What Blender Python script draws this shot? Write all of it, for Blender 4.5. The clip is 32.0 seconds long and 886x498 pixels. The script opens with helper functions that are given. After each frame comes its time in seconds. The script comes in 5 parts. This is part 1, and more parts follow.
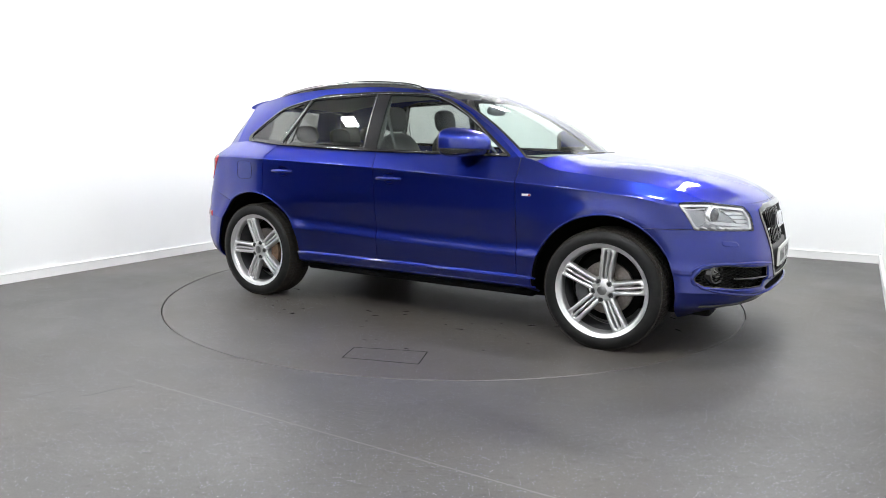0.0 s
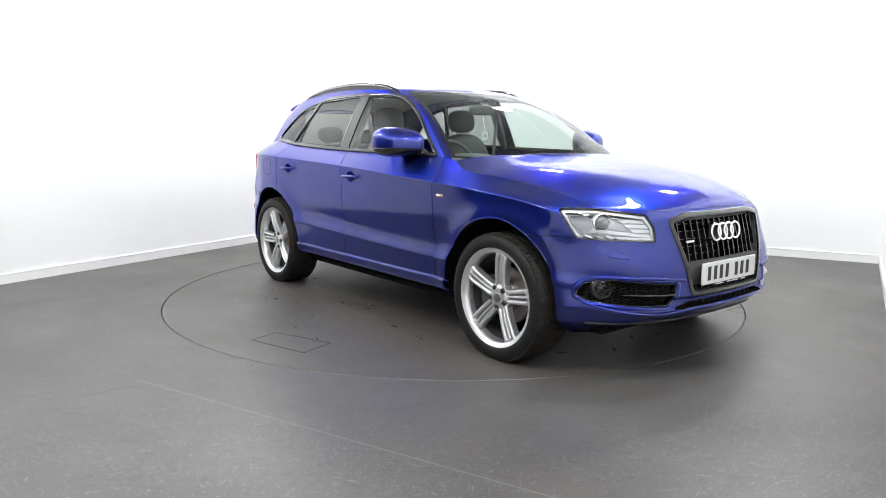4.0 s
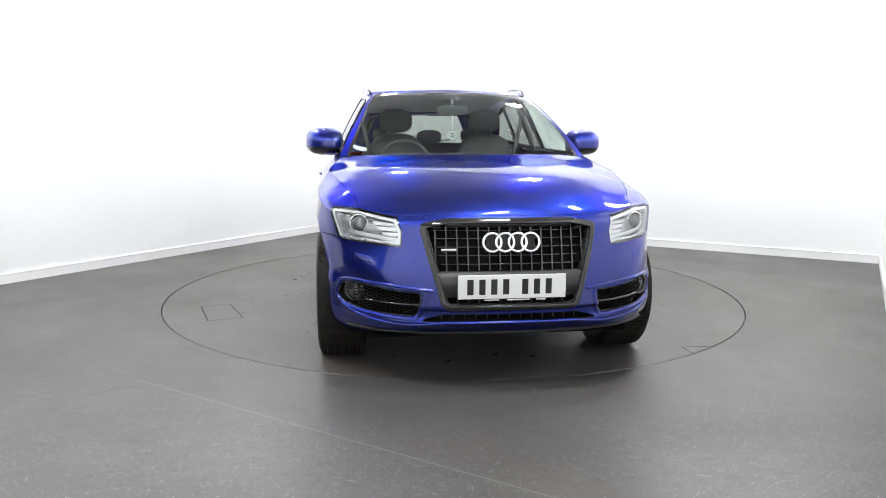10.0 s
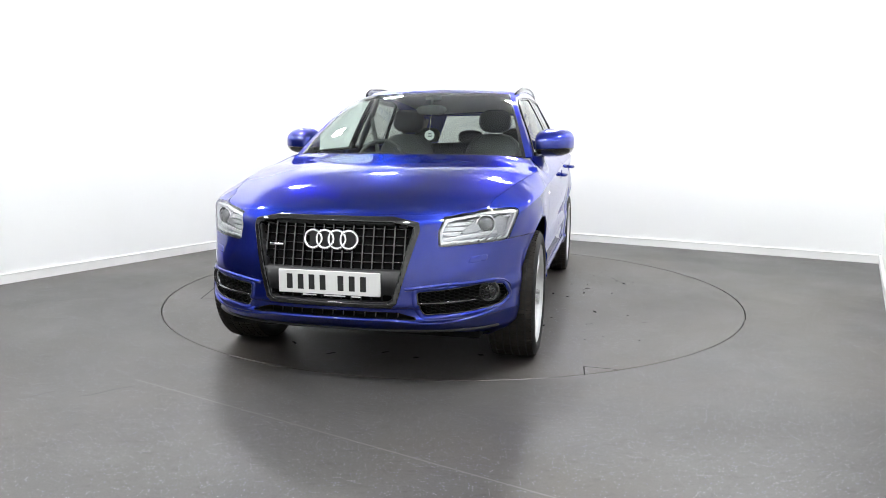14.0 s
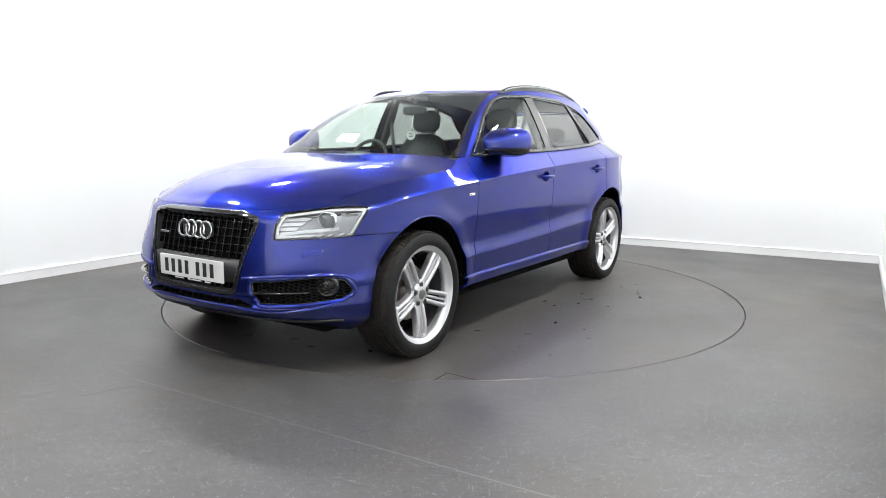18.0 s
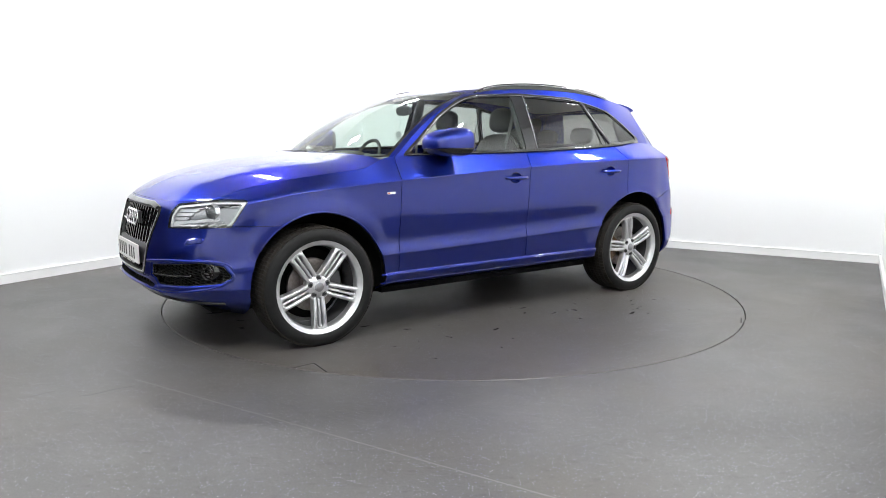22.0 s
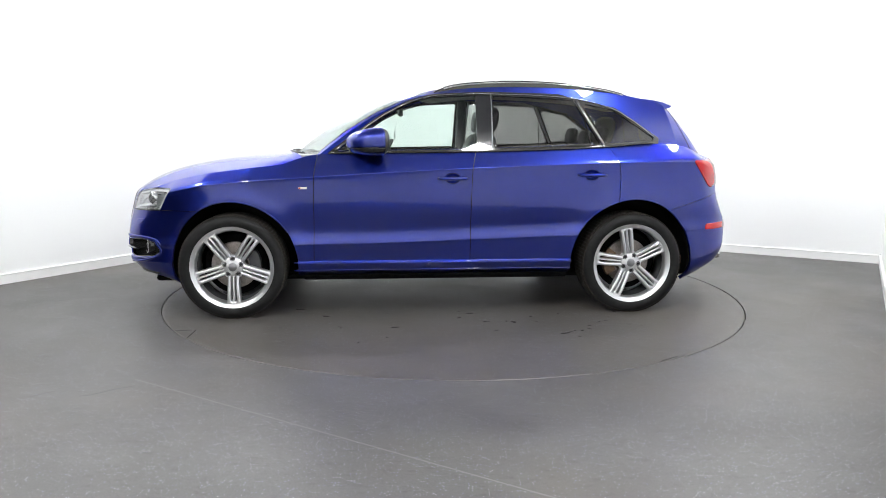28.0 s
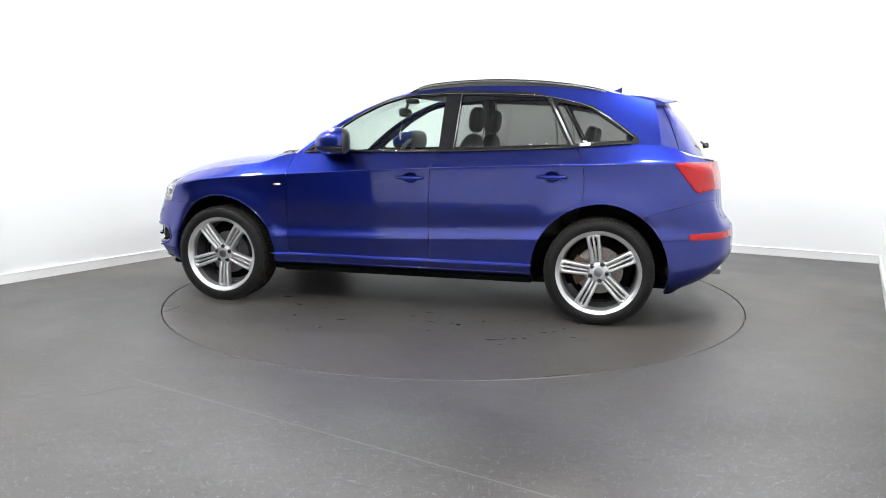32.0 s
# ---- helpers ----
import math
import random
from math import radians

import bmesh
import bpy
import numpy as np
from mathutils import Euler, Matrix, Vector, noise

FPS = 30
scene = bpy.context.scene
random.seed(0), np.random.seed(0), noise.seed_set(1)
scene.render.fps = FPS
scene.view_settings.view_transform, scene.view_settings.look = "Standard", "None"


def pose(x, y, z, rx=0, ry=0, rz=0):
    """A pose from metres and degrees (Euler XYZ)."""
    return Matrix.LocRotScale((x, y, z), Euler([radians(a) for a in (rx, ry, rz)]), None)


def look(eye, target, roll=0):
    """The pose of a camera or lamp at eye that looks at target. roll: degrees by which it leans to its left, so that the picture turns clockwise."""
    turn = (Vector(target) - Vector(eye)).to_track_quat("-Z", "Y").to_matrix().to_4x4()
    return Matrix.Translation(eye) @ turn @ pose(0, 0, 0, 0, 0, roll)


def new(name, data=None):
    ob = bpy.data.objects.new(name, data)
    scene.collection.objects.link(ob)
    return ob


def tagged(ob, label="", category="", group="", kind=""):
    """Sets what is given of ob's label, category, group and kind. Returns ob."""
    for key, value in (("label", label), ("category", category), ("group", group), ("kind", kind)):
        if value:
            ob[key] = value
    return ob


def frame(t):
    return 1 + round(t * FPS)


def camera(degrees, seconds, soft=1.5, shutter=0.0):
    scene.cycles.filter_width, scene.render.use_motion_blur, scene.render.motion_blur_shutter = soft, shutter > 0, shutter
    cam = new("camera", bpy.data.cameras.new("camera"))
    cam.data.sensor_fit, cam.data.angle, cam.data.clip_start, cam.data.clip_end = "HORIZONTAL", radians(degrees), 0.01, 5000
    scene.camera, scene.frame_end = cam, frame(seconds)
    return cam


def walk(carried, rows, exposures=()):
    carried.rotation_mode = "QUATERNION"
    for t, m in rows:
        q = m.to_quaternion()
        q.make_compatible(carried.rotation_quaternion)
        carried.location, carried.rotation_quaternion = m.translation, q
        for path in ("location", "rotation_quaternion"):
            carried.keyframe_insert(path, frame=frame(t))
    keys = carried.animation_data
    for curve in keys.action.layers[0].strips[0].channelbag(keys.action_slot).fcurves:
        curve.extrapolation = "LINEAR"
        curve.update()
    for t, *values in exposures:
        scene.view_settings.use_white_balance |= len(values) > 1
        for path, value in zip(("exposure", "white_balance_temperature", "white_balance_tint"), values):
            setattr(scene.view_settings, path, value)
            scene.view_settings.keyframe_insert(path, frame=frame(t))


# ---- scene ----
# ---------------------------------------------------------------- camera
EYE = Vector((0.0, -5.776, 1.248))
cam = camera(63.84, 32.0, soft=0.9)
CAM_POSE = look(EYE, EYE + Vector((-0.013096, 0.987661, -0.156059)), 0.29)
walk(cam, [(0.0, CAM_POSE), (32.0, CAM_POSE)])

# ---------------------------------------------------------------- turn of the table
def turn(t):
    """Degrees by which the turntable stands at t seconds."""
    m = t / 16 - 1
    return -30.4504 - 5.09898 * t + 0.71563 * (m * m - 1) + 1.18318 * (m ** 3 - m)


# ---------------------------------------------------------------- world
world = bpy.data.worlds.new("room_dark")
world.use_nodes = True
world.node_tree.nodes["Background"].inputs[0].default_value = (0.5, 0.5, 0.5, 1)
world.node_tree.nodes["Background"].inputs[1].default_value = 0.05
scene.world = world
scene.view_settings.exposure = 0.0
LED = 215.0


# ---------------------------------------------------------------- materials
def mat(name, color=(0.5, 0.5, 0.5), rough=0.5, metal=0.0, coat=0.0, coat_rough=0.03, spec=0.5, emit=None, strength=0.0,
        grain=None, bump=None, tint=None):
    """A principled material. grain: (scale, amount) of brightness variation, tint: a second, larger one;
    bump: (scale, height in metres)."""
    m = bpy.data.materials.new(name)
    m.use_nodes = True
    nt = m.node_tree
    b = nt.nodes["Principled BSDF"]
    b.inputs["Base Color"].default_value = (*color, 1)
    b.inputs["Roughness"].default_value = rough
    b.inputs["Metallic"].default_value = metal
    b.inputs["Specular IOR Level"].default_value = spec
    b.inputs["Coat Weight"].default_value = coat
    b.inputs["Coat Roughness"].default_value = coat_rough
    if emit:
        b.inputs["Emission Color"].default_value = (*emit, 1)
        b.inputs["Emission Strength"].default_value = strength
    tc = nt.nodes.new("ShaderNodeTexCoord")
    last = None
    for spec_ in (grain, tint):
        if not spec_:
            continue
        n = nt.nodes.new("ShaderNodeTexNoise")
        n.inputs["Scale"].default_value = spec_[0]
        n.inputs["Detail"].default_value = 4
        nt.links.new(tc.outputs["Object"], n.inputs["Vector"])
        r = nt.nodes.new("ShaderNodeMapRange")
        r.inputs["From Min"].default_value, r.inputs["From Max"].default_value = 0.3, 0.7
        r.inputs["To Min"].default_value, r.inputs["To Max"].default_value = 1 - spec_[1], 1 + spec_[1]
        nt.links.new(n.outputs["Fac"], r.inputs["Value"])
        h = nt.nodes.new("ShaderNodeMix")
        h.data_type, h.blend_type = "RGBA", "MULTIPLY"
        h.inputs[0].default_value = 1
        h.inputs[6].default_value = (*color, 1)
        if last:
            nt.links.new(last, h.inputs[6])
        nt.links.new(r.outputs[0], h.inputs[7])
        last = h.outputs[2]
    if last:
        nt.links.new(last, b.inputs["Base Color"])
    if bump:
        n = nt.nodes.new("ShaderNodeTexNoise")
        n.inputs["Scale"].default_value = bump[0]
        n.inputs["Detail"].default_value = 3
        nt.links.new(tc.outputs["Object"], n.inputs["Vector"])
        k = nt.nodes.new("ShaderNodeBump")
        k.inputs["Strength"].default_value = 1.0
        k.inputs["Distance"].default_value = bump[1]
        nt.links.new(n.outputs["Fac"], k.inputs["Height"])
        nt.links.new(k.outputs[0], b.inputs["Normal"])
    return m


def glass_mat(name, color, ior=1.5, rough=0.0):
    """A thin pane: tinted see-through, with a mirror gloss that grows at grazing angles."""
    m = bpy.data.materials.new(name)
    m.use_nodes = True
    nt = m.node_tree
    nt.nodes.clear()
    out = nt.nodes.new("ShaderNodeOutputMaterial")
    mix = nt.nodes.new("ShaderNodeMixShader")
    tr = nt.nodes.new("ShaderNodeBsdfTransparent")
    gl = nt.nodes.new("ShaderNodeBsdfGlossy")
    fr = nt.nodes.new("ShaderNodeLayerWeight")
    pw = nt.nodes.new("ShaderNodeMath")
    pw.operation = "POWER"
    pw.inputs[1].default_value = 5.0
    f0 = ((ior - 1) / (ior + 1)) ** 2 * 2.0
    rg = nt.nodes.new("ShaderNodeMapRange")
    rg.inputs["To Min"].default_value, rg.inputs["To Max"].default_value = f0, 0.95
    tr.inputs["Color"].default_value = (*color, 1)
    gl.inputs["Roughness"].default_value = rough
    nt.links.new(fr.outputs["Facing"], pw.inputs[0])
    nt.links.new(pw.outputs[0], rg.inputs["Value"])
    nt.links.new(rg.outputs[0], mix.inputs[0])
    nt.links.new(tr.outputs[0], mix.inputs[1])
    nt.links.new(gl.outputs[0], mix.inputs[2])
    nt.links.new(mix.outputs[0], out.inputs["Surface"])
    return m


def floor_mat(name, base):
    """Grey safety vinyl: fine dark and light flecks, glittering chips, faint scuffs and brown traffic stains."""
    m = bpy.data.materials.new(name)
    m.use_nodes = True
    nt = m.node_tree
    b = nt.nodes["Principled BSDF"]
    tc = nt.nodes.new("ShaderNodeTexCoord")

    def noise_(scale, detail, rough=0.55, stretch=None):
        n = nt.nodes.new("ShaderNodeTexNoise")
        n.inputs["Scale"].default_value, n.inputs["Detail"].default_value = scale, detail
        n.inputs["Roughness"].default_value = rough
        v = tc.outputs["Object"]
        if stretch:
            mp = nt.nodes.new("ShaderNodeMapping")
            mp.inputs["Scale"].default_value = stretch
            mp.inputs["Rotation"].default_value = (0, 0, 0.6)
            nt.links.new(v, mp.inputs["Vector"])
            v = mp.outputs[0]
        nt.links.new(v, n.inputs["Vector"])
        return n.outputs["Fac"]

    def ramp(src, a, b_, lo, hi):
        r = nt.nodes.new("ShaderNodeMapRange")
        for key, value in (("From Min", a), ("From Max", b_), ("To Min", lo), ("To Max", hi)):
            r.inputs[key].default_value = value
        nt.links.new(src, r.inputs["Value"])
        return r.outputs[0]

    def blend(kind, fac, c1, c2):
        h = nt.nodes.new("ShaderNodeMix")
        h.data_type, h.blend_type = "RGBA", kind
        for i, v in ((0, fac), (6, c1), (7, c2)):
            if isinstance(v, (int, float)):
                h.inputs[i].default_value = v
            elif isinstance(v, tuple):
                h.inputs[i].default_value = (*v, 1)
            else:
                nt.links.new(v, h.inputs[i])
        return h.outputs[2]

    col = blend("MULTIPLY", 1.0, base, ramp(noise_(150, 4, 0.75), 0.34, 0.66, 0.62, 1.38))
    col = blend("MULTIPLY", 1.0, col, ramp(noise_(1.7, 8, 0.65), 0.3, 0.7, 0.80, 1.18))
    col = blend("MIX", ramp(noise_(0.55, 4, 0.6), 0.44, 0.68, 0.0, 0.7), col, (base[0] * 1.06, base[1] * 0.95, base[2] * 0.78))
    col = blend("MULTIPLY", ramp(noise_(2.6, 8, 0.7, (1, 5, 1)), 0.58, 0.75, 0.0, 0.5), col, (0.62, 0.6, 0.58))
    col = blend("MULTIPLY", ramp(noise_(11, 8, 0.75, (1, 2.6, 1)), 0.54, 0.68, 0.0, 0.85), col, (0.52, 0.50, 0.48))
    # glittering chips; their sparkle is put into the colour as pale and blue flecks
    vo = nt.nodes.new("ShaderNodeTexVoronoi")
    vo.inputs["Scale"].default_value = 86
    nt.links.new(tc.outputs["Object"], vo.inputs["Vector"])
    chip = ramp(vo.outputs["Distance"], 0.15, 0.23, 1.0, 0.0)
    rnd = nt.nodes.new("ShaderNodeSeparateColor")
    nt.links.new(vo.outputs["Color"], rnd.inputs[0])
    pick = ramp(rnd.outputs[0], 0.50, 0.55, 0.0, 1.0)
    mul = nt.nodes.new("ShaderNodeMath")
    mul.operation = "MULTIPLY"
    nt.links.new(chip, mul.inputs[0])
    nt.links.new(pick, mul.inputs[1])
    col = blend("MIX", mul.outputs[0], col, blend("MIX", rnd.outputs[1], (0.48, 0.48, 0.52), (0.20, 0.21, 0.36)))
    nt.links.new(col, b.inputs["Base Color"])
    nt.links.new(ramp(noise_(0.9, 5), 0.3, 0.7, 0.36, 0.52), b.inputs["Roughness"])
    b.inputs["Specular IOR Level"].default_value = 0.5
    k = nt.nodes.new("ShaderNodeBump")
    k.inputs["Distance"].default_value = 0.0006
    nt.links.new(noise_(260, 2), k.inputs["Height"])
    nt.links.new(k.outputs[0], b.inputs["Normal"])
    return m


def paint_mat(name, color):
    """Metallic car paint: fine flake, clear coat with a trace of orange peel."""
    m = mat(name, color, 0.37, 1.0, coat=1.0, coat_rough=0.006, spec=0.5)
    m.node_tree.nodes["Principled BSDF"].inputs["Coat IOR"].default_value = 1.60
    m.node_tree.nodes["Principled BSDF"].inputs["Specular Tint"].default_value = (0.30, 0.36, 0.92, 1)
    nt = m.node_tree
    b = nt.nodes["Principled BSDF"]
    tc = nt.nodes.new("ShaderNodeTexCoord")
    v = nt.nodes.new("ShaderNodeTexVoronoi")
    v.inputs["Scale"].default_value = 900
    nt.links.new(tc.outputs["Object"], v.inputs["Vector"])
    mx = nt.nodes.new("ShaderNodeMix")
    mx.data_type, mx.blend_type = "RGBA", "MIX"
    sp = nt.nodes.new("ShaderNodeSeparateColor")
    nt.links.new(v.outputs["Color"], sp.inputs[0])
    nt.links.new(sp.outputs[0], mx.inputs[0])
    mx.inputs[6].default_value = (color[0] * 0.75, color[1] * 0.75, color[2] * 0.82, 1)
    mx.inputs[7].default_value = (color[0] * 1.3, color[1] * 1.3, color[2] * 1.15, 1)
    nt.links.new(mx.outputs[2], b.inputs["Base Color"])
    n = nt.nodes.new("ShaderNodeTexNoise")
    n.inputs["Scale"].default_value = 55
    n.inputs["Detail"].default_value = 1
    nt.links.new(tc.outputs["Object"], n.inputs["Vector"])
    k = nt.nodes.new("ShaderNodeBump")
    k.inputs["Distance"].default_value = 0.00006
    nt.links.new(n.outputs["Fac"], k.inputs["Height"])
    nt.links.new(k.outputs[0], b.inputs["Coat Normal"])
    return m


M_WALL = mat("white_emulsion", (0.84, 0.845, 0.84), 0.75, grain=(1.2, 0.012), bump=(220, 0.0003), tint=(0.35, 0.015))
M_SKIRT = mat("white_gloss_paint", (0.84, 0.84, 0.83), 0.35, tint=(2.0, 0.02))
M_CEIL = mat("grey_ceiling_paint", (0.50, 0.50, 0.505), 0.8, grain=(4, 0.1))
M_FLOOR = floor_mat("grey_safety_vinyl", (0.070, 0.067, 0.064))
M_TABLE = floor_mat("grey_turntable_vinyl", (0.066, 0.061, 0.056))
M_CURTAIN = mat("charcoal_curtain_cloth", (0.045, 0.045, 0.048), 0.9, grain=(8, 0.1))
M_LED = mat("led_diffuser", (0.9, 0.9, 0.9), 0.5, emit=(0.975, 0.99, 1.0), strength=LED)
M_WHITEMETAL = mat("white_frame_metal", (0.8, 0.8, 0.8), 0.4)
M_PAINT = paint_mat("blue_metallic_paint", (0.009, 0.021, 0.228))
M_BLACKGLOSS = mat("gloss_black", (0.008, 0.008, 0.009), 0.07, coat=0.6)
M_BLACK = mat("black_plastic", (0.013, 0.013, 0.014), 0.45, grain=(150, 0.15), bump=(900, 0.0001))
M_DARK = mat("black_cavity", (0.004, 0.004, 0.004), 0.9, grain=(20, 0.2), spec=0.1)
M_RUBBER = mat("tyre_rubber", (0.010, 0.010, 0.010), 0.55, spec=0.22, grain=(30, 0.2), bump=(400, 0.0002))
M_TREAD = mat("tyre_tread_rubber", (0.022, 0.019, 0.016), 0.85, spec=0.2, grain=(25, 0.25))
M_ALLOY = mat("silver_alloy", (0.70, 0.70, 0.71), 0.28, 0.85, coat=0.3, tint=(30, 0.03))
# darker copy of the alloy; the inner rim's shade is in its colour
M_ALLOYDARK = mat("shadowed_alloy", (0.10, 0.10, 0.105), 0.5, 0.6)
M_CHROME = mat("chrome", (0.82, 0.82, 0.83), 0.08, 1.0)
M_ALU = mat("anodised_aluminium", (0.34, 0.34, 0.35), 0.28, 1.0)
M_ALUDARK = mat("dark_anodised_trim", (0.26, 0.26, 0.27), 0.2, 1.0)
M_DISC = mat("brake_disc_steel", (0.30, 0.27, 0.25), 0.45, 0.9, grain=(60, 0.2))
M_RUST = mat("rusty_brake_steel", (0.16, 0.10, 0.06), 0.7, 0.3, grain=(40, 0.3))
M_CLEAR = glass_mat("clear_glass", (0.80, 0.88, 0.84))
M_PRIVACY = glass_mat("privacy_glass", (0.40, 0.41, 0.395))
M_SCREEN = glass_mat("windscreen_glass", (0.76, 0.84, 0.80))
M_LENS = glass_mat("headlamp_lens", (0.95, 0.96, 0.97))
M_LAMPWHITE = mat("lamp_reflector", (0.60, 0.61, 0.62), 0.25, 0.2, coat=0.3)
M_LAMPGREY = mat("lamp_bezel_silver", (0.30, 0.31, 0.32), 0.28, 0.6, coat=0.3)
M_PROJECTOR = mat("projector_glass", (0.10, 0.105, 0.11), 0.08, 0.3, coat=1.0)
M_RED = mat("red_lamp_plastic", (0.40, 0.004, 0.008), 0.2, coat=0.4, spec=0.3)
M_PLATE = mat("white_plate", (0.66, 0.66, 0.645), 0.35, coat=0.3)
M_INK = mat("black_print", (0.01, 0.01, 0.01), 0.5)
M_SEAT = mat("black_seat_leather", (0.034, 0.034, 0.034), 0.5, grain=(60, 0.2), bump=(300, 0.0003))
M_TRIM = mat("dark_interior_plastic", (0.075, 0.076, 0.075), 0.6, grain=(80, 0.15))
M_HEADLINER = mat("grey_headliner", (0.6, 0.6, 0.585), 0.9, grain=(80, 0.1))
M_STAIN = mat("dark_drip_stain", (0.012, 0.011, 0.010), 0.9, spec=0.1, grain=(30, 0.3))
M_SEAM = mat("dark_gap", (0.012, 0.012, 0.012), 0.9, spec=0.1)
M_TAG = mat("white_card", (0.62, 0.64, 0.62), 0.6)


# ---------------------------------------------------------------- mesh helpers
def part(name, data, material, parent=None, label="", smooth=True, crease=None):
    """Links a bmesh or (verts, faces) as one mesh object under a thing or a part."""
    me = bpy.data.meshes.new(name)
    if isinstance(data, tuple):
        me.from_pydata([tuple(v) for v in data[0]], [], [tuple(int(i) for i in f) for f in data[1]])
    else:
        bmesh.ops.recalc_face_normals(data, faces=data.faces)
        data.to_mesh(me)
        data.free()
    me.validate()
    me.materials.append(material)
    me.polygons.foreach_set("use_smooth", [smooth] * len(me.polygons))
    if smooth and crease:
        me.set_sharp_from_angle(angle=radians(crease))
    ob = new(name, me)
    if parent:
        ob.parent = parent
    return tagged(ob, label)


def box(bm, x0, x1, y0, y1, z0, z1, bevel=0.0, m=None, seg=2):
    g = bmesh.ops.create_cube(bm, size=1)
    vs = g["verts"]
    for v in vs:
        v.co = Vector(((x0 + x1) / 2 + v.co.x * (x1 - x0), (y0 + y1) / 2 + v.co.y * (y1 - y0), (z0 + z1) / 2 + v.co.z * (z1 - z0)))
    if bevel:
        es = list({e for v in vs for e in v.link_edges})
        r = bmesh.ops.bevel(bm, geom=es, offset=bevel, segments=seg, profile=0.5, affect="EDGES")
        vs = list({v for f in r["faces"] for v in f.verts} | {v for v in vs if v.is_valid})
    if m is not None:
        bmesh.ops.transform(bm, matrix=m, verts=[v for v in vs if v.is_valid])
    return vs


def rod(bm, pts, r, sides=10, cap=True, flat=1.0):
    """A tube along pts with radius r (a number or one per point)."""
    pts = [Vector(p) for p in pts]
    rings = []
    for i, p in enumerate(pts):
        d = (pts[min(i + 1, len(pts) - 1)] - pts[max(i - 1, 0)]).normalized()
        up = Vector((0, 0, 1)) if abs(d.z) < 0.9 else Vector((1, 0, 0))
        a = d.cross(up).normalized()
        b = a.cross(d)
        rr = r if isinstance(r, (int, float)) else r[i]
        rings.append([bm.verts.new(p + (a * math.cos(2 * math.pi * k / sides) + b * math.sin(2 * math.pi * k / sides) * flat) * rr) for k in range(sides)])
    for i in range(len(rings) - 1):
        for k in range(sides):
            bm.faces.new((rings[i][k], rings[i][(k + 1) % sides], rings[i + 1][(k + 1) % sides], rings[i + 1][k]))
    if cap:
        bm.faces.new(rings[0])
        bm.faces.new(rings[-1])


def lathe(profile, seg=64, axis="y"):
    """Turns (radius, along) pairs round an axis; returns (verts, faces)."""
    vs, fs = [], []
    n = len(profile)
    for i in range(seg):
        a = 2 * math.pi * i / seg
        for r, h in profile:
            if axis == "y":
                vs.append((r * math.cos(a), h, r * math.sin(a)))
            else:
                vs.append((r * math.cos(a), r * math.sin(a), h))
    for i in range(seg):
        j = (i + 1) % seg
        for k in range(n - 1):
            fs.append((i * n + k, i * n + k + 1, j * n + k + 1, j * n + k))
    return vs, fs


def hermite(xs, ys):
    """Monotone cubic through the points; a function of x."""
    xs, ys = np.array(xs, float), np.array(ys, float)
    if xs[0] > xs[-1]:
        xs, ys = xs[::-1], ys[::-1]
    h = np.diff(xs)
    s = np.diff(ys) / h
    m = np.zeros(len(xs))
    m[0], m[-1] = s[0], s[-1]
    for i in range(1, len(xs) - 1):
        if s[i - 1] * s[i] > 0:
            w1, w2 = 2 * h[i] + h[i - 1], h[i] + 2 * h[i - 1]
            m[i] = (w1 + w2) / (w1 / s[i - 1] + w2 / s[i])

    def f(x):
        x = np.clip(np.asarray(x, float), xs[0], xs[-1])
        i = np.clip(np.searchsorted(xs, x) - 1, 0, len(xs) - 2)
        t = (x - xs[i]) / h[i]
        return (ys[i] * (1 + 2 * t) * (1 - t) ** 2 + m[i] * h[i] * t * (1 - t) ** 2
                + ys[i + 1] * t * t * (3 - 2 * t) + m[i + 1] * h[i] * t * t * (t - 1))
    return f


def spline(pts, n, power=0.5):
    """n points along a smooth curve through pts, evenly spaced by index between knots of chord length."""
    p = np.array(pts, float)
    k = np.concatenate([[0], np.cumsum(np.linalg.norm(np.diff(p, axis=0), axis=1) ** power)])
    m = np.zeros_like(p)
    for i in range(len(p)):
        a, b = max(i - 1, 0), min(i + 1, len(p) - 1)
        if 0 < i < len(p) - 1:
            h0, h1 = k[i] - k[a], k[b] - k[i]
            m[i] = ((p[i] - p[a]) / h0 * h1 + (p[b] - p[i]) / h1 * h0) / (h0 + h1)
        else:
            m[i] = (p[b] - p[a]) / (k[b] - k[a])
    dense = []
    for s in np.linspace(0, k[-1], 1500):
        i = min(np.searchsorted(k, s, side="right") - 1, len(p) - 2)
        h = k[i + 1] - k[i]
        t = (s - k[i]) / h
        dense.append(p[i] * (1 + 2 * t) * (1 - t) ** 2 + m[i] * h * t * (1 - t) ** 2 + p[i + 1] * t * t * (3 - 2 * t) + m[i + 1] * h * t * t * (t - 1))
    d = np.array(dense)
    L = np.concatenate([[0], np.cumsum(np.linalg.norm(np.diff(d, axis=0), axis=1))])
    s = np.linspace(0, L[-1], n)
    return np.stack([np.interp(s, L, d[:, i]) for i in range(p.shape[1])], 1)


def grid(P):
    """(verts, faces) of a grid of points of shape (n, m, 3)."""
    n, m = P.shape[:2]
    idx = np.arange(n * m).reshape(n, m)
    f = np.stack([idx[:-1, :-1], idx[1:, :-1], idx[1:, 1:], idx[:-1, 1:]], -1).reshape(-1, 4)
    return P.reshape(-1, 3), [tuple(q) for q in f]


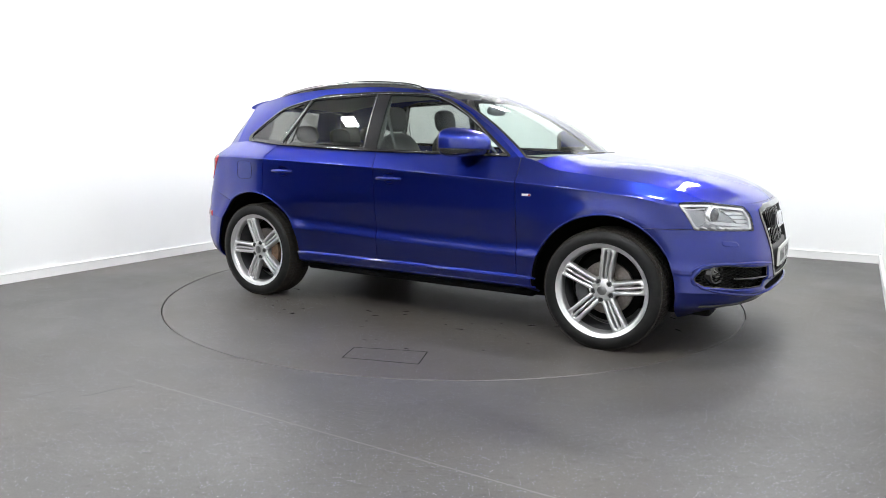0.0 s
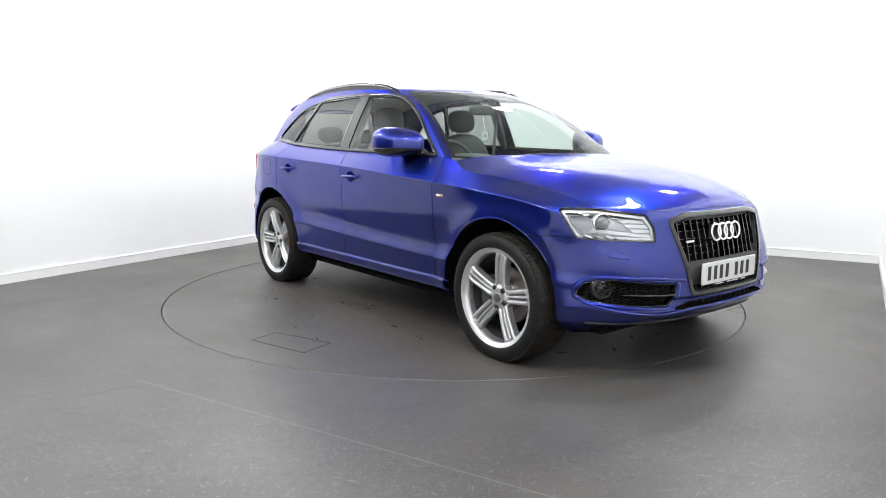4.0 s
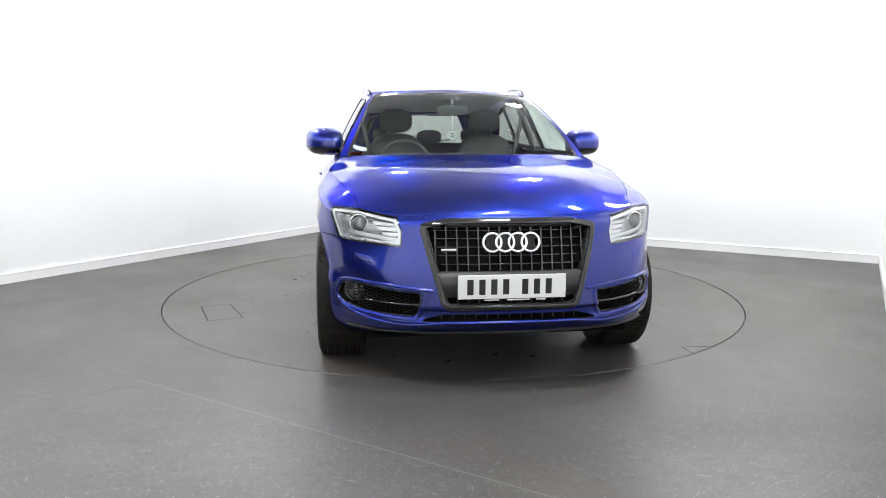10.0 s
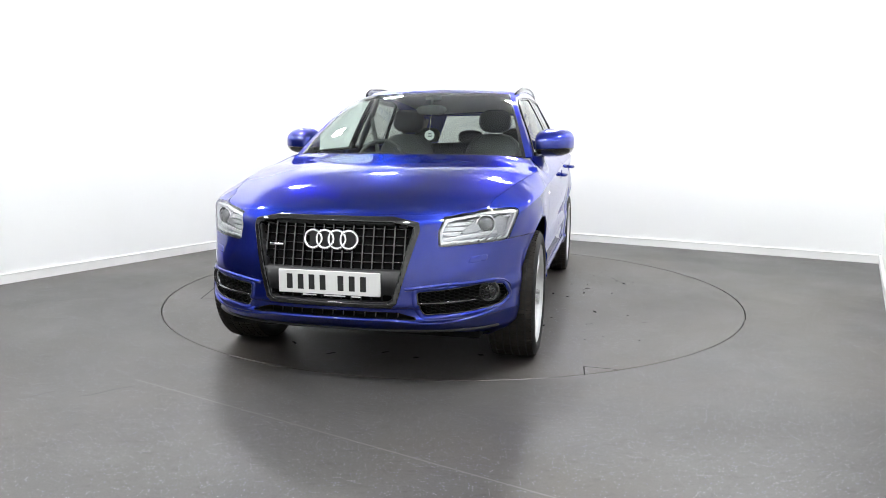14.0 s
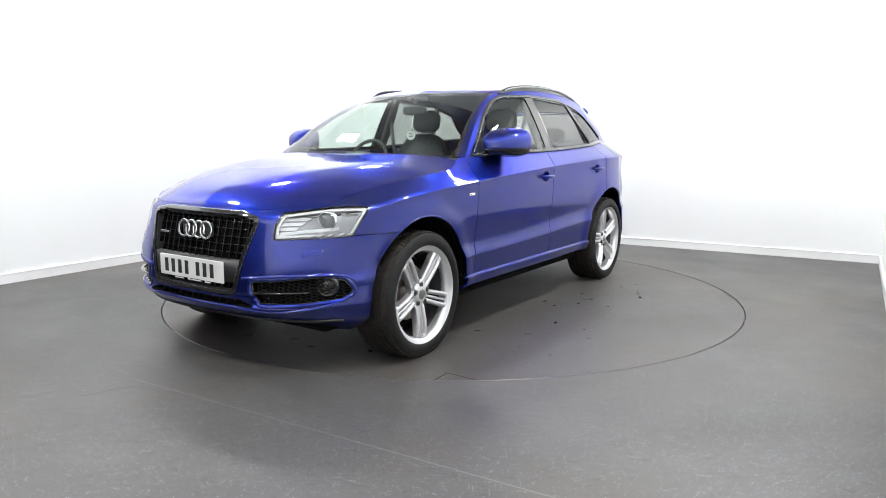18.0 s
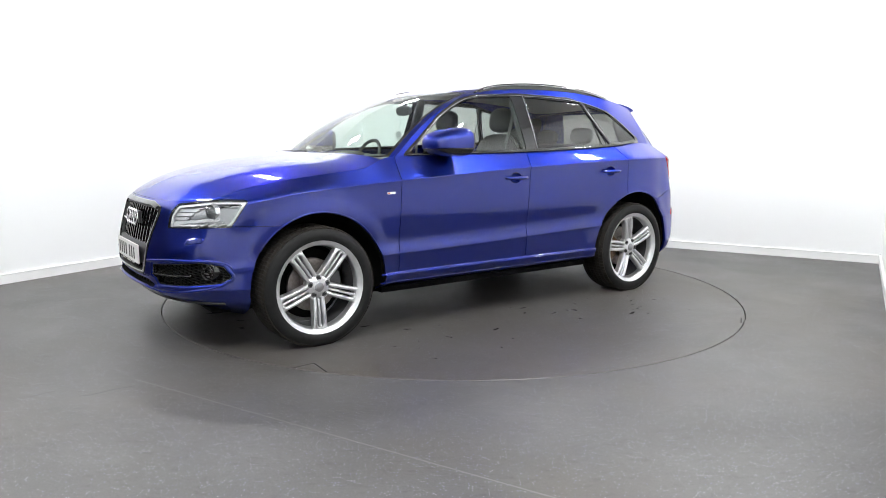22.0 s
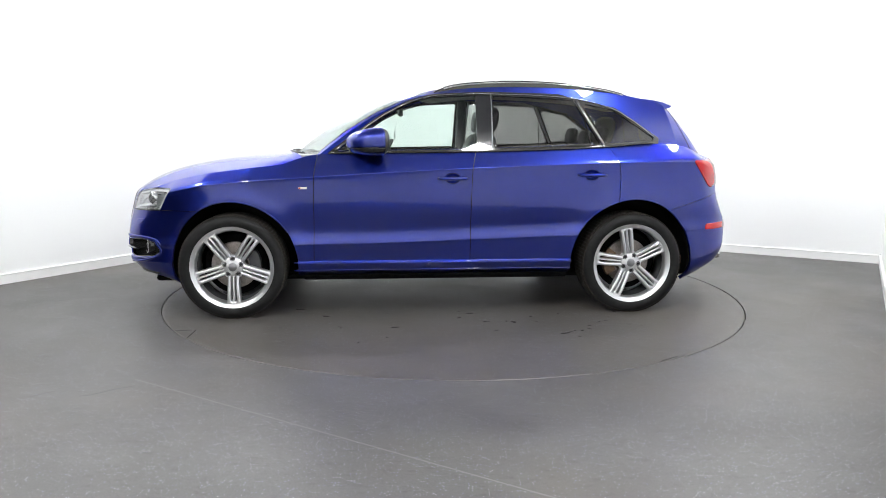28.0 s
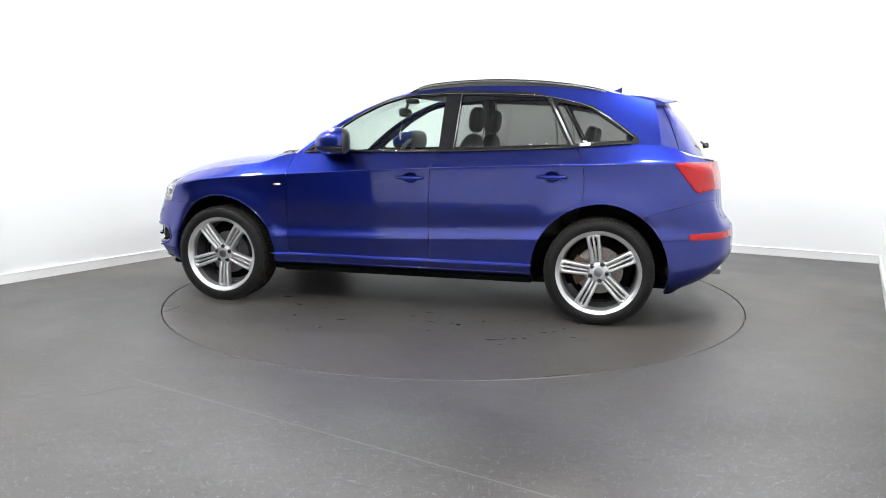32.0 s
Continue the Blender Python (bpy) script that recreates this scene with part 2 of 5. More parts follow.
def clip(data, g, keep=1):
    """Keeps the part of a mesh where keep * g(verts) >= 0, with a clean edge along g = 0."""
    V, F = np.asarray(data[0], float), data[1]
    val = keep * g(V)
    val = np.where(np.abs(val) < 1e-7, 1e-7, val)
    out, extra, cut = [], [], {}
    nv = len(V)
    for f in F:
        s = [val[i] > 0 for i in f]
        if all(s):
            out.append(f)
        elif any(s):
            poly = []
            for k in range(len(f)):
                a, b = f[k], f[(k + 1) % len(f)]
                if val[a] > 0:
                    poly.append(a)
                if (val[a] > 0) != (val[b] > 0):
                    key = (min(a, b), max(a, b))
                    if key not in cut:
                        t = val[a] / (val[a] - val[b])
                        cut[key] = nv + len(extra)
                        extra.append(V[a] + (V[b] - V[a]) * t)
                    poly.append(cut[key])
            if len(poly) >= 3:
                out.append(tuple(poly))
    W = np.vstack([V, np.array(extra)]) if extra else V
    used = sorted({i for f in out for i in f})
    remap = {o: i for i, o in enumerate(used)}
    return W[used] if used else np.zeros((0, 3)), [tuple(remap[i] for i in f) for f in out]


def join(*datas):
    V, F, o = [], [], 0
    for v, f in datas:
        if len(v):
            V.append(np.asarray(v, float))
            F += [tuple(i + o for i in q) for q in f]
            o += len(v)
    return np.vstack(V), F


def mirrored(data):
    v = np.array(data[0], float)
    v[:, 1] *= -1
    return v, [tuple(reversed(f)) for f in data[1]]


def vertex_normals(data):
    V, F = np.asarray(data[0], float), data[1]
    N = np.zeros_like(V)
    for f in F:
        p = V[list(f)]
        c = np.cross(p, np.roll(p, -1, axis=0)).sum(0)
        for i in f:
            N[i] += c
    return N / np.maximum(np.linalg.norm(N, axis=1, keepdims=True), 1e-9)


def thick(data, depth, lift=0.0, back=False, way=None):
    """Turns the rim of an open sheet inwards by depth, so that a panel shows its thickness. lift moves the sheet along its normals."""
    V, F = np.asarray(data[0], float), data[1]
    N = vertex_normals(data) if way is None else np.tile(np.array(way, float) / np.linalg.norm(way), (len(V), 1))
    V = V + N * lift
    edges = {}
    for f in F:
        for k in range(len(f)):
            a, b = f[k], f[(k + 1) % len(f)]
            if (b, a) in edges:
                del edges[(b, a)]
            else:
                edges[(a, b)] = 1
    rim = sorted({i for e in edges for i in e})
    pos = {i: len(V) + 3 * k for k, i in enumerate(rim)}
    c = 0.0015
    ring = np.array([[V[i], V[i] - N[i] * c, V[i] - N[i] * depth] for i in rim]).reshape(-1, 3) if rim else np.zeros((0, 3))
    F2 = list(F)
    for a, b in edges:
        for k in (0, 1):
            F2.append((b if k == 0 else pos[b] + k, a if k == 0 else pos[a] + k, pos[a] + k + 1, pos[b] + k + 1))
    if back:
        o = len(V) + len(ring)
        inner = V - N * depth
        F2 += [tuple(o + i for i in reversed(f)) for f in F]
        return np.vstack([V, ring, inner]), F2
    return np.vstack([V, ring]), F2


def corner(poly, r):
    """A field over a rounded corner of the nose: sideways along the diagonal, and height."""
    g = sd_poly(poly, r)
    return lambda V: np.minimum(g(np.stack([(V[:, 1] - V[:, 0]) * 0.70711, V[:, 1] * 0, V[:, 2]], 1)), V[:, 0] - 1.6)


def sd_poly(poly, r=0.0, axes=(0, 2)):
    """A signed distance (positive inside) to a polygon in two axes, its corners rounded by r."""
    p = np.array(poly, float)
    c = p.mean(0)
    if r:
        n = len(p)
        area = 0.5 * sum(p[i][0] * p[(i + 1) % n][1] - p[(i + 1) % n][0] * p[i][1] for i in range(n))
        q = []
        for i in range(n):
            a, b, d = p[i - 1], p[i], p[(i + 1) % n]
            e0, e1 = (b - a) / np.linalg.norm(b - a), (d - b) / np.linalg.norm(d - b)
            s = 1 if area > 0 else -1
            n0, n1 = np.array([-e0[1], e0[0]]) * s, np.array([-e1[1], e1[0]]) * s
            k = (n0 + n1) / max(1 + n0 @ n1, 0.25)
            q.append(b + k * r)
        p = np.array(q)

    def g(V):
        w = np.stack([V[:, axes[0]], V[:, axes[1]]], 1)
        best = np.full(len(w), 1e9)
        inside = np.zeros(len(w), bool)
        for i in range(len(p)):
            a, b = p[i], p[(i + 1) % len(p)]
            e = b - a
            t = np.clip(((w - a) @ e) / max(e @ e, 1e-12), 0, 1)
            best = np.minimum(best, np.linalg.norm(w - (a + t[:, None] * e), axis=1))
            c1 = (a[1] > w[:, 1]) != (b[1] > w[:, 1])
            with np.errstate(divide="ignore", invalid="ignore"):
                xc = (b[0] - a[0]) * (w[:, 1] - a[1]) / (b[1] - a[1]) + a[0]
            inside ^= c1 & (w[:, 0] < xc)
        return np.where(inside, best, -best) + r
    return g


# ---------------------------------------------------------------- the room
CORNER = Vector((-1.269, 4.366, 0))
RU, RV = Vector((0.882, -0.4712, 0)), Vector((-0.505, -0.863, 0))
ROOM_U, ROOM_V, ROOM_H = 6.345, 8.85, 3.4
ROOM = Matrix(((RU.x, RV.x, 0, CORNER.x), (RU.y, RV.y, 0, CORNER.y), (0, 0, 1, 0), (0, 0, 0, 1)))


NW_, NE_ = CORNER, Vector((4.334, 1.373, 0))
SW_, SE_ = CORNER + RV * 8.85, NE_ + Vector((-0.4885, -0.8726, 0)) * 8.75


def run(name, a, b, z0, z1, depth, material, label, over=0.0, bevel=0.0):
    """A wall or board along the floor from a to b; it stands on the left of the way from a to b."""
    d = (b - a).normalized()
    n = Vector((-d.y, d.x, 0))
    m = Matrix(((d.x, n.x, 0, a.x), (d.y, n.y, 0, a.y), (0, 0, 1, 0), (0, 0, 0, 1)))
    bm = bmesh.new()
    box(bm, -over, (b - a).length + over, 0, depth, z0, z1, bevel, m)
    return tagged(part(name, bm, material, None, label, smooth=False), label, kind="structure")


run("wall_west", SW_, NW_, 0, ROOM_H, 0.15, M_WALL, "smooth white painted studio wall", 0.15)
run("wall_north", NW_, NE_, 0, ROOM_H, 0.15, M_WALL, "smooth white painted studio wall behind the turntable")
run("wall_east", NE_, SE_, 0, ROOM_H, 0.15, M_WALL, "smooth white painted studio wall", 0.15)
run("wall_south", SE_, SW_, 0, ROOM_H, 0.15, M_WALL, "plain white wall behind the curtain")
bm = bmesh.new()
box(bm, -0.4, ROOM_U + 0.4, -0.4, ROOM_V + 0.4, ROOM_H, ROOM_H + 0.1, 0, ROOM)
tagged(part("ceiling", bm, M_CEIL, None, "", smooth=False), "plain grey painted ceiling", kind="structure")


def skirting(a, b):
    """A white skirting board with a rounded top lip, just inside the wall from a to b."""
    d = (b - a).normalized()
    n = Vector((d.y, -d.x, 0))
    run("baseboard", a + n * 0.016, b + n * 0.016, 0, 0.074, 0.016, M_SKIRT, "white painted skirting board along the wall")
    run("trim", a + n * 0.019, b + n * 0.019, 0.074, 0.088, 0.019, M_SKIRT, "rounded top lip of the skirting board", 0, 0.003)


skirting(SW_, NW_)
skirting(NW_, NE_)
skirting(NE_, SE_)

TABLE_R = 2.24


# floor with a round hole for the turntable: edge of the hole turned down
bm = bmesh.new()
seg = 192
R1 = TABLE_R + 0.008
hole = [bm.verts.new((R1 * math.cos(2 * math.pi * i / seg), R1 * math.sin(2 * math.pi * i / seg), 0)) for i in range(seg)]
deep = [bm.verts.new((v.co.x, v.co.y, -0.05)) for v in hole]
inv = ROOM.inverted()
outer = []
for v in hole:
    d = Vector((v.co.x, v.co.y, 0)).normalized()
    o = inv @ Vector((0, 0, 0))
    e = inv.to_3x3() @ d
    k = min(((ROOM_U + 0.35 if e.x > 0 else -0.35) - o.x) / e.x if abs(e.x) > 1e-6 else 99,
            ((ROOM_V + 0.35 if e.y > 0 else -0.35) - o.y) / e.y if abs(e.y) > 1e-6 else 99)
    outer.append(bm.verts.new((d.x * k, d.y * k, 0)))
for i in range(seg):
    j = (i + 1) % seg
    bm.faces.new((hole[i], outer[i], outer[j], hole[j]))
    bm.faces.new((deep[i], hole[i], hole[j], deep[j]))
bm.faces.new([bm.verts.new((v.co.x * 1.0, v.co.y * 1.0, -0.05)) for v in hole])
floor = tagged(part("floor", bm, M_FLOOR, None, "", smooth=False), "grey speckled safety vinyl floor with scuffs", kind="structure")

# ---------------------------------------------------------------- turntable
table = new("turntable")
tagged(table, "round motor turntable flush with the floor, grey vinyl top", "turntable")
top = lathe([(0.0, 0.0), (1.0, 0.0), (TABLE_R - 0.004, 0.0), (TABLE_R, -0.003), (TABLE_R, -0.045)], 192, "z")
part("table_top", (top[0], [tuple(reversed(f)) for f in top[1]]), M_TABLE, table, "grey speckled vinyl top", smooth=False)

# ---------------------------------------------------------------- lights
LIGHTS = ((0.9, 1.0), (3.2, 0.9), (5.4, 1.0), (0.9, 3.3), (5.4, 3.3), (0.9, 5.4), (5.4, 5.4), (1.3, 7.3), (3.3, 7.4), (5.0, 7.0))


def ceiling_light(u, v):
    """A square light panel let into the ceiling: frame and glowing diffuser."""
    ob = new("ceiling_light")
    ob.matrix_basis = ROOM @ pose(u, v, ROOM_H)
    tagged(ob, "square white ceiling floodlight, switched on", "ceiling light", "ceiling floodlights")
    bm = bmesh.new()
    for a in ((-0.15, 0.15, -0.15, -0.13), (-0.15, 0.15, 0.13, 0.15), (-0.15, -0.13, -0.13, 0.13), (0.13, 0.15, -0.13, 0.13)):
        box(bm, *a, -0.03, 0.0, 0.003)
    part("frame", bm, M_WHITEMETAL, ob, smooth=False)
    bm = bmesh.new()
    box(bm, -0.128, 0.128, -0.128, 0.128, -0.06, -0.002, 0.006)
    part("diffuser", bm, M_LED, ob, "glowing white diffuser", smooth=False)
    return ob


for u, v in LIGHTS:
    ceiling_light(u, v)

# dark curtain hung in folds round the corner behind the camera
LINE = [SW_ - RV * 2.98 + RU * 0.16, SW_ - RV * 0.6 + RU * 0.16, SW_ - RV * 0.16 + RU * 0.6, SW_ - RV * 0.16 + (SE_ - SW_).normalized() * 2.9]
seg_len = [(b - a).length for a, b in zip(LINE, LINE[1:])]
vs, fs = [], []
nu = 420
for i in range(nu + 1):
    u = sum(seg_len) * i / nu
    k, w = 0, u
    while k < 2 and w > seg_len[k]:
        w -= seg_len[k]
        k += 1
    d = (LINE[k + 1] - LINE[k]).normalized()
    n = Vector((d.y, -d.x, 0))
    fold = 0.05 * math.sin(u * 26 + 1.2 * math.sin(u * 2.3)) + 0.02 * math.sin(u * 61)
    for z in (0.02, 0.8, 1.5, 2.13):
        vs.append(LINE[k] + d * w - n * fold * (1.15 - 0.12 * z) + Vector((0, 0, z)))
for i in range(nu):
    for k in range(3):
        fs.append((i * 4 + k, i * 4 + 4 + k, i * 4 + 5 + k, i * 4 + 1 + k))
curtain = tagged(new("curtain"), "charcoal curtain hanging in folds across the entrance corner", "curtain")
cl = part("cloth", (vs, fs), M_CURTAIN, curtain)
md = cl.modifiers.new("thickness", "SOLIDIFY")
md.thickness = 0.004
bm = bmesh.new()
rod(bm, [p + Vector((0, 0, 2.15)) for p in LINE], 0.02, 10)
part("curtain_rail", bm, M_WHITEMETAL, curtain)

# ---------------------------------------------------------------- the car
car = new("car")
tagged(car, "blue metallic five-door estate car with black grille and silver alloy wheels", "car")
AX, WY, WZ, TYRE = 1.4035, 0.815, 0.357, 0.362

# shape of the lower body: plan outline, then sections of the side, front and rear
PLAN = [(2.268, 0), (2.260, 0.22), (2.232, 0.42), (2.165, 0.60), (2.05, 0.745), (1.89, 0.85), (1.70, 0.91), (1.40, 0.94), (0.9, 0.945),
        (0.0, 0.948), (-0.9, 0.948), (-1.4, 0.948), (-1.75, 0.925), (-2.0, 0.862), (-2.19, 0.70), (-2.29, 0.44), (-2.32, 0.2), (-2.33, 0)]
NU = 390
fine = spline(PLAN, 2400)
run_ = np.concatenate([[0], np.cumsum(np.linalg.norm(np.diff(fine, axis=0), axis=1))])
# closer columns round the nose
stops = np.concatenate([np.linspace(0, 1.45, 160, endpoint=False), np.linspace(1.45, run_[-1], NU - 160)])
path = np.stack([np.interp(stops, run_, fine[:, k]) for k in (0, 1)], 1)
tang = np.gradient(path, stops, axis=0)
tang /= np.linalg.norm(tang, axis=1, keepdims=True)
nrm = np.stack([-tang[:, 1], tang[:, 0]], 1)
nrm *= np.sign((nrm * path).sum(1))[:, None]
wf, ws, wr = np.clip(nrm[:, 0], 0, 1) ** 2, nrm[:, 1] ** 2, np.clip(-nrm[:, 0], 0, 1) ** 2
px = path[:, 0]
z_sh = hermite([2.1, 1.8, 1.5, 0.84, -0.5, -1.6, -2.2], [0.82, 0.878, 0.925, 0.974, 1.045, 1.078, 1.085])
z_top = hermite([2.3, 2.1, 2.0, 1.87, 1.75, 1.65, 1.56, 1.46, 1.36, 1.28, 1.17, 1.05, 0.98, 0.92, 0.8, -0.29, -1.23, -1.6, -1.8, -2.1, -2.3],
                [0.868, 0.880, 0.903, 0.945, 0.966, 0.980, 0.995, 1.007, 1.019, 1.031, 1.043, 1.054, 1.078, 1.114, 1.124, 1.142, 1.178, 1.205, 1.20, 1.13, 1.09])
d_top = hermite([2.3, 2.1, 2.0, 1.87, 1.75, 1.65, 1.56, 1.46, 1.36, 1.28, 1.17, 1.05, 0.98, 0.92, 0.8, 0.5, -0.29, -1.2, -1.6, -1.8, -2.0, -2.3],
                [0.06, 0.05, 0.055, 0.125, 0.130, 0.130, 0.118, 0.110, 0.096, 0.078, 0.060, 0.064, 0.090, 0.135, 0.128, 0.098, 0.088, 0.118, 0.178, 0.19, 0.17, 0.12])
# the shoulder draws in towards the tail
d_sh = hermite([2.3, -1.3, -1.6, -1.86, -2.1, -2.4], [0, 0, 0.012, 0.036, 0.05, 0.05])(px)
z_low = hermite([2.2, 0.7, -0.9, -2.2], [0.505, 0.515, 0.562, 0.60])
one = np.ones(NU)


def eased(values, n=7):
    """A row of values smoothed along the body."""
    k = np.hanning(2 * n + 3)[1:-1]
    return np.convolve(np.pad(values, n, mode="edge"), k / k.sum(), "valid")


top_z, top_d = eased(z_top(px)), eased(d_top(px))
# the sill step fades out ahead of the front wheels and behind the rear ones
ends = np.clip((np.abs(px) - 1.45) / 0.2, 0, 1)
SIDE = [(0.275 - 0.075 * ends, 0.15 * one), (0.300 - 0.038 * ends, 0.085 - 0.02 * ends), (0.328 - 0.013 * ends, 0.036 - 0.010 * ends), (0.382 * one, 0.016 * one), (0.392 * one, 0.030 - 0.014 * ends),
        (z_low(px) - 0.016, 0.0185 * one), (z_low(px), 0.016 * one), (z_low(px) + 0.016, 0.0185 * one), (z_low(px) + 0.08, 0.030 * one), (0.775 * one, 0.009 + d_sh * 0.3), (z_sh(px) - 0.075, 0.005 + d_sh * 0.9), (z_sh(px) - 0.010, 0.0012 + d_sh), (z_sh(px), d_sh),
        (z_sh(px) + 0.014, 0.010 + d_sh), (top_z, top_d)]
FRONT = [(0.25, 0.30), (0.285, 0.13), (0.312, 0.062), (0.352, 0.012), (0.368, -0.003), (0.386, 0.012), (0.418, 0.010), (0.44, -0.008), (0.48, -0.006), (0.515, -0.003), (0.60, 0.006), (0.69, 0.024), (0.76, 0.042), (0.835, 0.065), (0.872, 0.098)]
REAR = [(0.30, 0.30), (0.36, 0.10), (0.42, 0.025), (0.50, 0.0), (0.56, 0.0), (0.59, 0.002), (0.62, 0.006), (0.635, 0.009), (0.65, 0.012), (0.68, 0.035), (0.76, 0.085), (0.84, 0.094), (0.90, 0.10), (1.0, 0.115), (1.09, 0.135)]
SUB = 5
NK = len(SIDE)
kz = np.stack([ws * s[0] + wf * f[0] + wr * r[0] for s, f, r in zip(SIDE, FRONT, REAR)], 1)
kd = np.stack([ws * s[1] + wf * f[1] + wr * r[1] for s, f, r in zip(SIDE, FRONT, REAR)], 1)
vv = np.linspace(0, NK - 1, (NK - 1) * SUB + 1)
RING = np.zeros((NU, len(vv), 3))
for i in range(NU):
    z, d = hermite(range(NK), kz[i])(vv), hermite(range(NK), kd[i])(vv)
    # the upper nose draws in round the headlamps
    rise = np.clip((z - 0.56) / 0.18, 0, 1)
    d = d + 0.030 * 4 * wf[i] * ws[i] * rise * rise * (3 - 2 * rise)
    # flares round the wheel arches
    for ax, rr in ((AX, 0.455), (-AX - 0.005, 0.465)):
        dist = np.hypot(px[i] - ax, z - WZ)
        d = d - 0.016 * np.exp(-((dist - rr) / 0.07) ** 2) * (z < 0.93) * ws[i]
    RING[i, :, 0] = path[i, 0] - nrm[i, 0] * d
    RING[i, :, 1] = np.maximum(path[i, 1] - nrm[i, 1] * d, 0)
    RING[i, :, 2] = z
RING[0, :, 1] = RING[-1, :, 1] = 0
V0, F0 = grid(RING)
ring = (V0, [tuple(reversed(f)) for f in F0])
TOPLINE = RING[:, -1]


def circle(cx, cz, r):
    return lambda V: r - np.hypot(V[:, 0] - cx, V[:, 2] - cz)


def arch(cx, r, front=1.0, rear=1.0):
    """The wheel opening; front and rear above 1 draw that half nearer to the tyre."""
    def g(V):
        x, z = V[:, 0] - cx, V[:, 2] - WZ
        x = np.where(x > 0, x * front, x * rear)
        return np.where(z > -0.02, r - np.hypot(x, z), np.maximum(r - np.abs(x) - 0.10 * np.clip(-z, 0, 1), -9))
    return g


ARCH_F, ARCH_R = arch(AX + 0.004, 0.452, 1.11, 1.0), arch(-AX - 0.008, 0.462, 1.0, 1.05)
shell = clip(clip(ring, ARCH_F, -1), ARCH_R, -1)


def cut(data, *fields):
    for g, s in fields:
        data = clip(data, g, s)
    return data


def band(x0, x1, z0, z1):
    """Inside x0 < x < x1, with edges that lean from z0 to z1 (each a number or a (low, high) pair)."""
    def g(V):
        t = np.clip((V[:, 2] - 0.3) / 0.9, 0, 1)
        lo = x0 if isinstance(x0, (int, float)) else x0[0] + (x0[1] - x0[0]) * t
        hi = x1 if isinstance(x1, (int, float)) else x1[0] + (x1[1] - x1[0]) * t
        return np.minimum(np.minimum(V[:, 0] - lo, hi - V[:, 0]), np.minimum(V[:, 2] - z0, z1 - V[:, 2]))
    return g


def minus(g, gap):
    return lambda V: g(V) - gap


def front_only(g):
    return lambda V: np.minimum(g(V), V[:, 0] - 1.6)


GAP = 0.0024
HEADLIGHT = corner([(-1.160, 0.722), (-1.150, 0.80), (-1.105, 0.862), (-0.86, 0.892), (-0.685, 0.894), (-0.664, 0.880), (-0.755, 0.738)], 0.01)
GRILLE = front_only(sd_poly([(-0.30, 0.862), (0.30, 0.862), (0.425, 0.838), (0.432, 0.80), (0.337, 0.452), (0.305, 0.429), (-0.305, 0.429), (-0.337, 0.452), (-0.432, 0.80), (-0.425, 0.838)], 0.012, (1, 2)))
INTAKE = corner([(-1.272, 0.455), (-1.275, 0.512), (-0.93, 0.540), (-0.80, 0.520), (-0.752, 0.455), (-0.82, 0.420), (-1.02, 0.402), (-1.235, 0.394)], 0.014)
SLOT = front_only(sd_poly([(-0.335, 0.408), (0.335, 0.408), (0.43, 0.377), (-0.43, 0.377)], 0.006, (1, 2)))
TAIL = lambda V: np.minimum(sd_poly([(-1.85, 1.088), (-2.45, 1.09), (-2.45, 0.935), (-2.10, 0.905), (-2.02, 0.890), (-1.992, 0.905)], 0.008)(V), V[:, 1] - 0.42)
REFLECTOR = lambda V: np.minimum(sd_poly([(-1.975, 0.630), (-2.40, 0.635), (-2.40, 0.585), (-1.965, 0.588)], 0.008)(V), V[:, 1] - 0.45)

lower = cut(shell, (HEADLIGHT, -1), (GRILLE, -1), (INTAKE, -1), (SLOT, -1), (TAIL, -1), (REFLECTOR, -1))


def between(x_lo, x_hi):
    return lambda V: np.minimum(V[:, 0] - x_lo(V[:, 2]), x_hi(V[:, 2]) - V[:, 0])


seam_f = hermite([0.2, 0.6, 1.0, 1.2], [0.855, 0.846, 0.838, 0.80])
seam_b = hermite([0.2, 0.6, 1.0, 1.2], [-0.232, -0.234, -0.243, -0.29])
seam_r = hermite([0.2, 0.8, 0.95, 1.07, 1.2], [-1.285, -1.285, -1.292, -1.280, -1.225])
sill_z = lambda V: V[:, 2] - 0.392 + 0 * V[:, 0]

PANELS = {}
doorz = lambda V: sill_z(V) - GAP
HANDLES = ((-0.105, 0.965), (-1.083, 0.988))
dish = lambda c: (lambda V: 0.04 * (1 - np.sqrt(((V[:, 0] - c[0]) / 0.056) ** 2 + ((V[:, 2] - c[1]) / 0.038) ** 2)))
PANELS["front_door_panel"] = cut(lower, (dish(HANDLES[0]), -1), (doorz, 1), (minus(between(seam_b, seam_f), GAP), 1))
PANELS["rear_door_panel"] = cut(lower, (dish(HANDLES[1]), -1), (doorz, 1), (minus(between(seam_r, seam_b), GAP), 1))
PANELS["sill"] = cut(lower, (sill_z, -1), (lambda V: np.minimum(V[:, 0] + 1.1, 1.1 - V[:, 0]), 1))
front_half = cut(lower, (lambda V: V[:, 0] - seam_f(V[:, 2]) - GAP, 1), (lambda V: np.maximum(sill_z(V), V[:, 0] - 1.1), 1))
bumper_f = lambda V: np.minimum(V[:, 0] - 1.55, 0.742 + np.clip((0.53 - V[:, 1]) / 0.05, 0, 1) - V[:, 2])
PANELS["front_wing"] = cut(front_half, (lambda V: bumper_f(V) + GAP, -1))
PANELS["front_bumper"] = cut(front_half, (minus(bumper_f, GAP * 0.4), 1))
rear_half = cut(lower, (lambda V: seam_r(V[:, 2]) - GAP - V[:, 0], 1))
gate = lambda V: np.minimum(-1.9 - V[:, 0], 0.60 - V[:, 1])
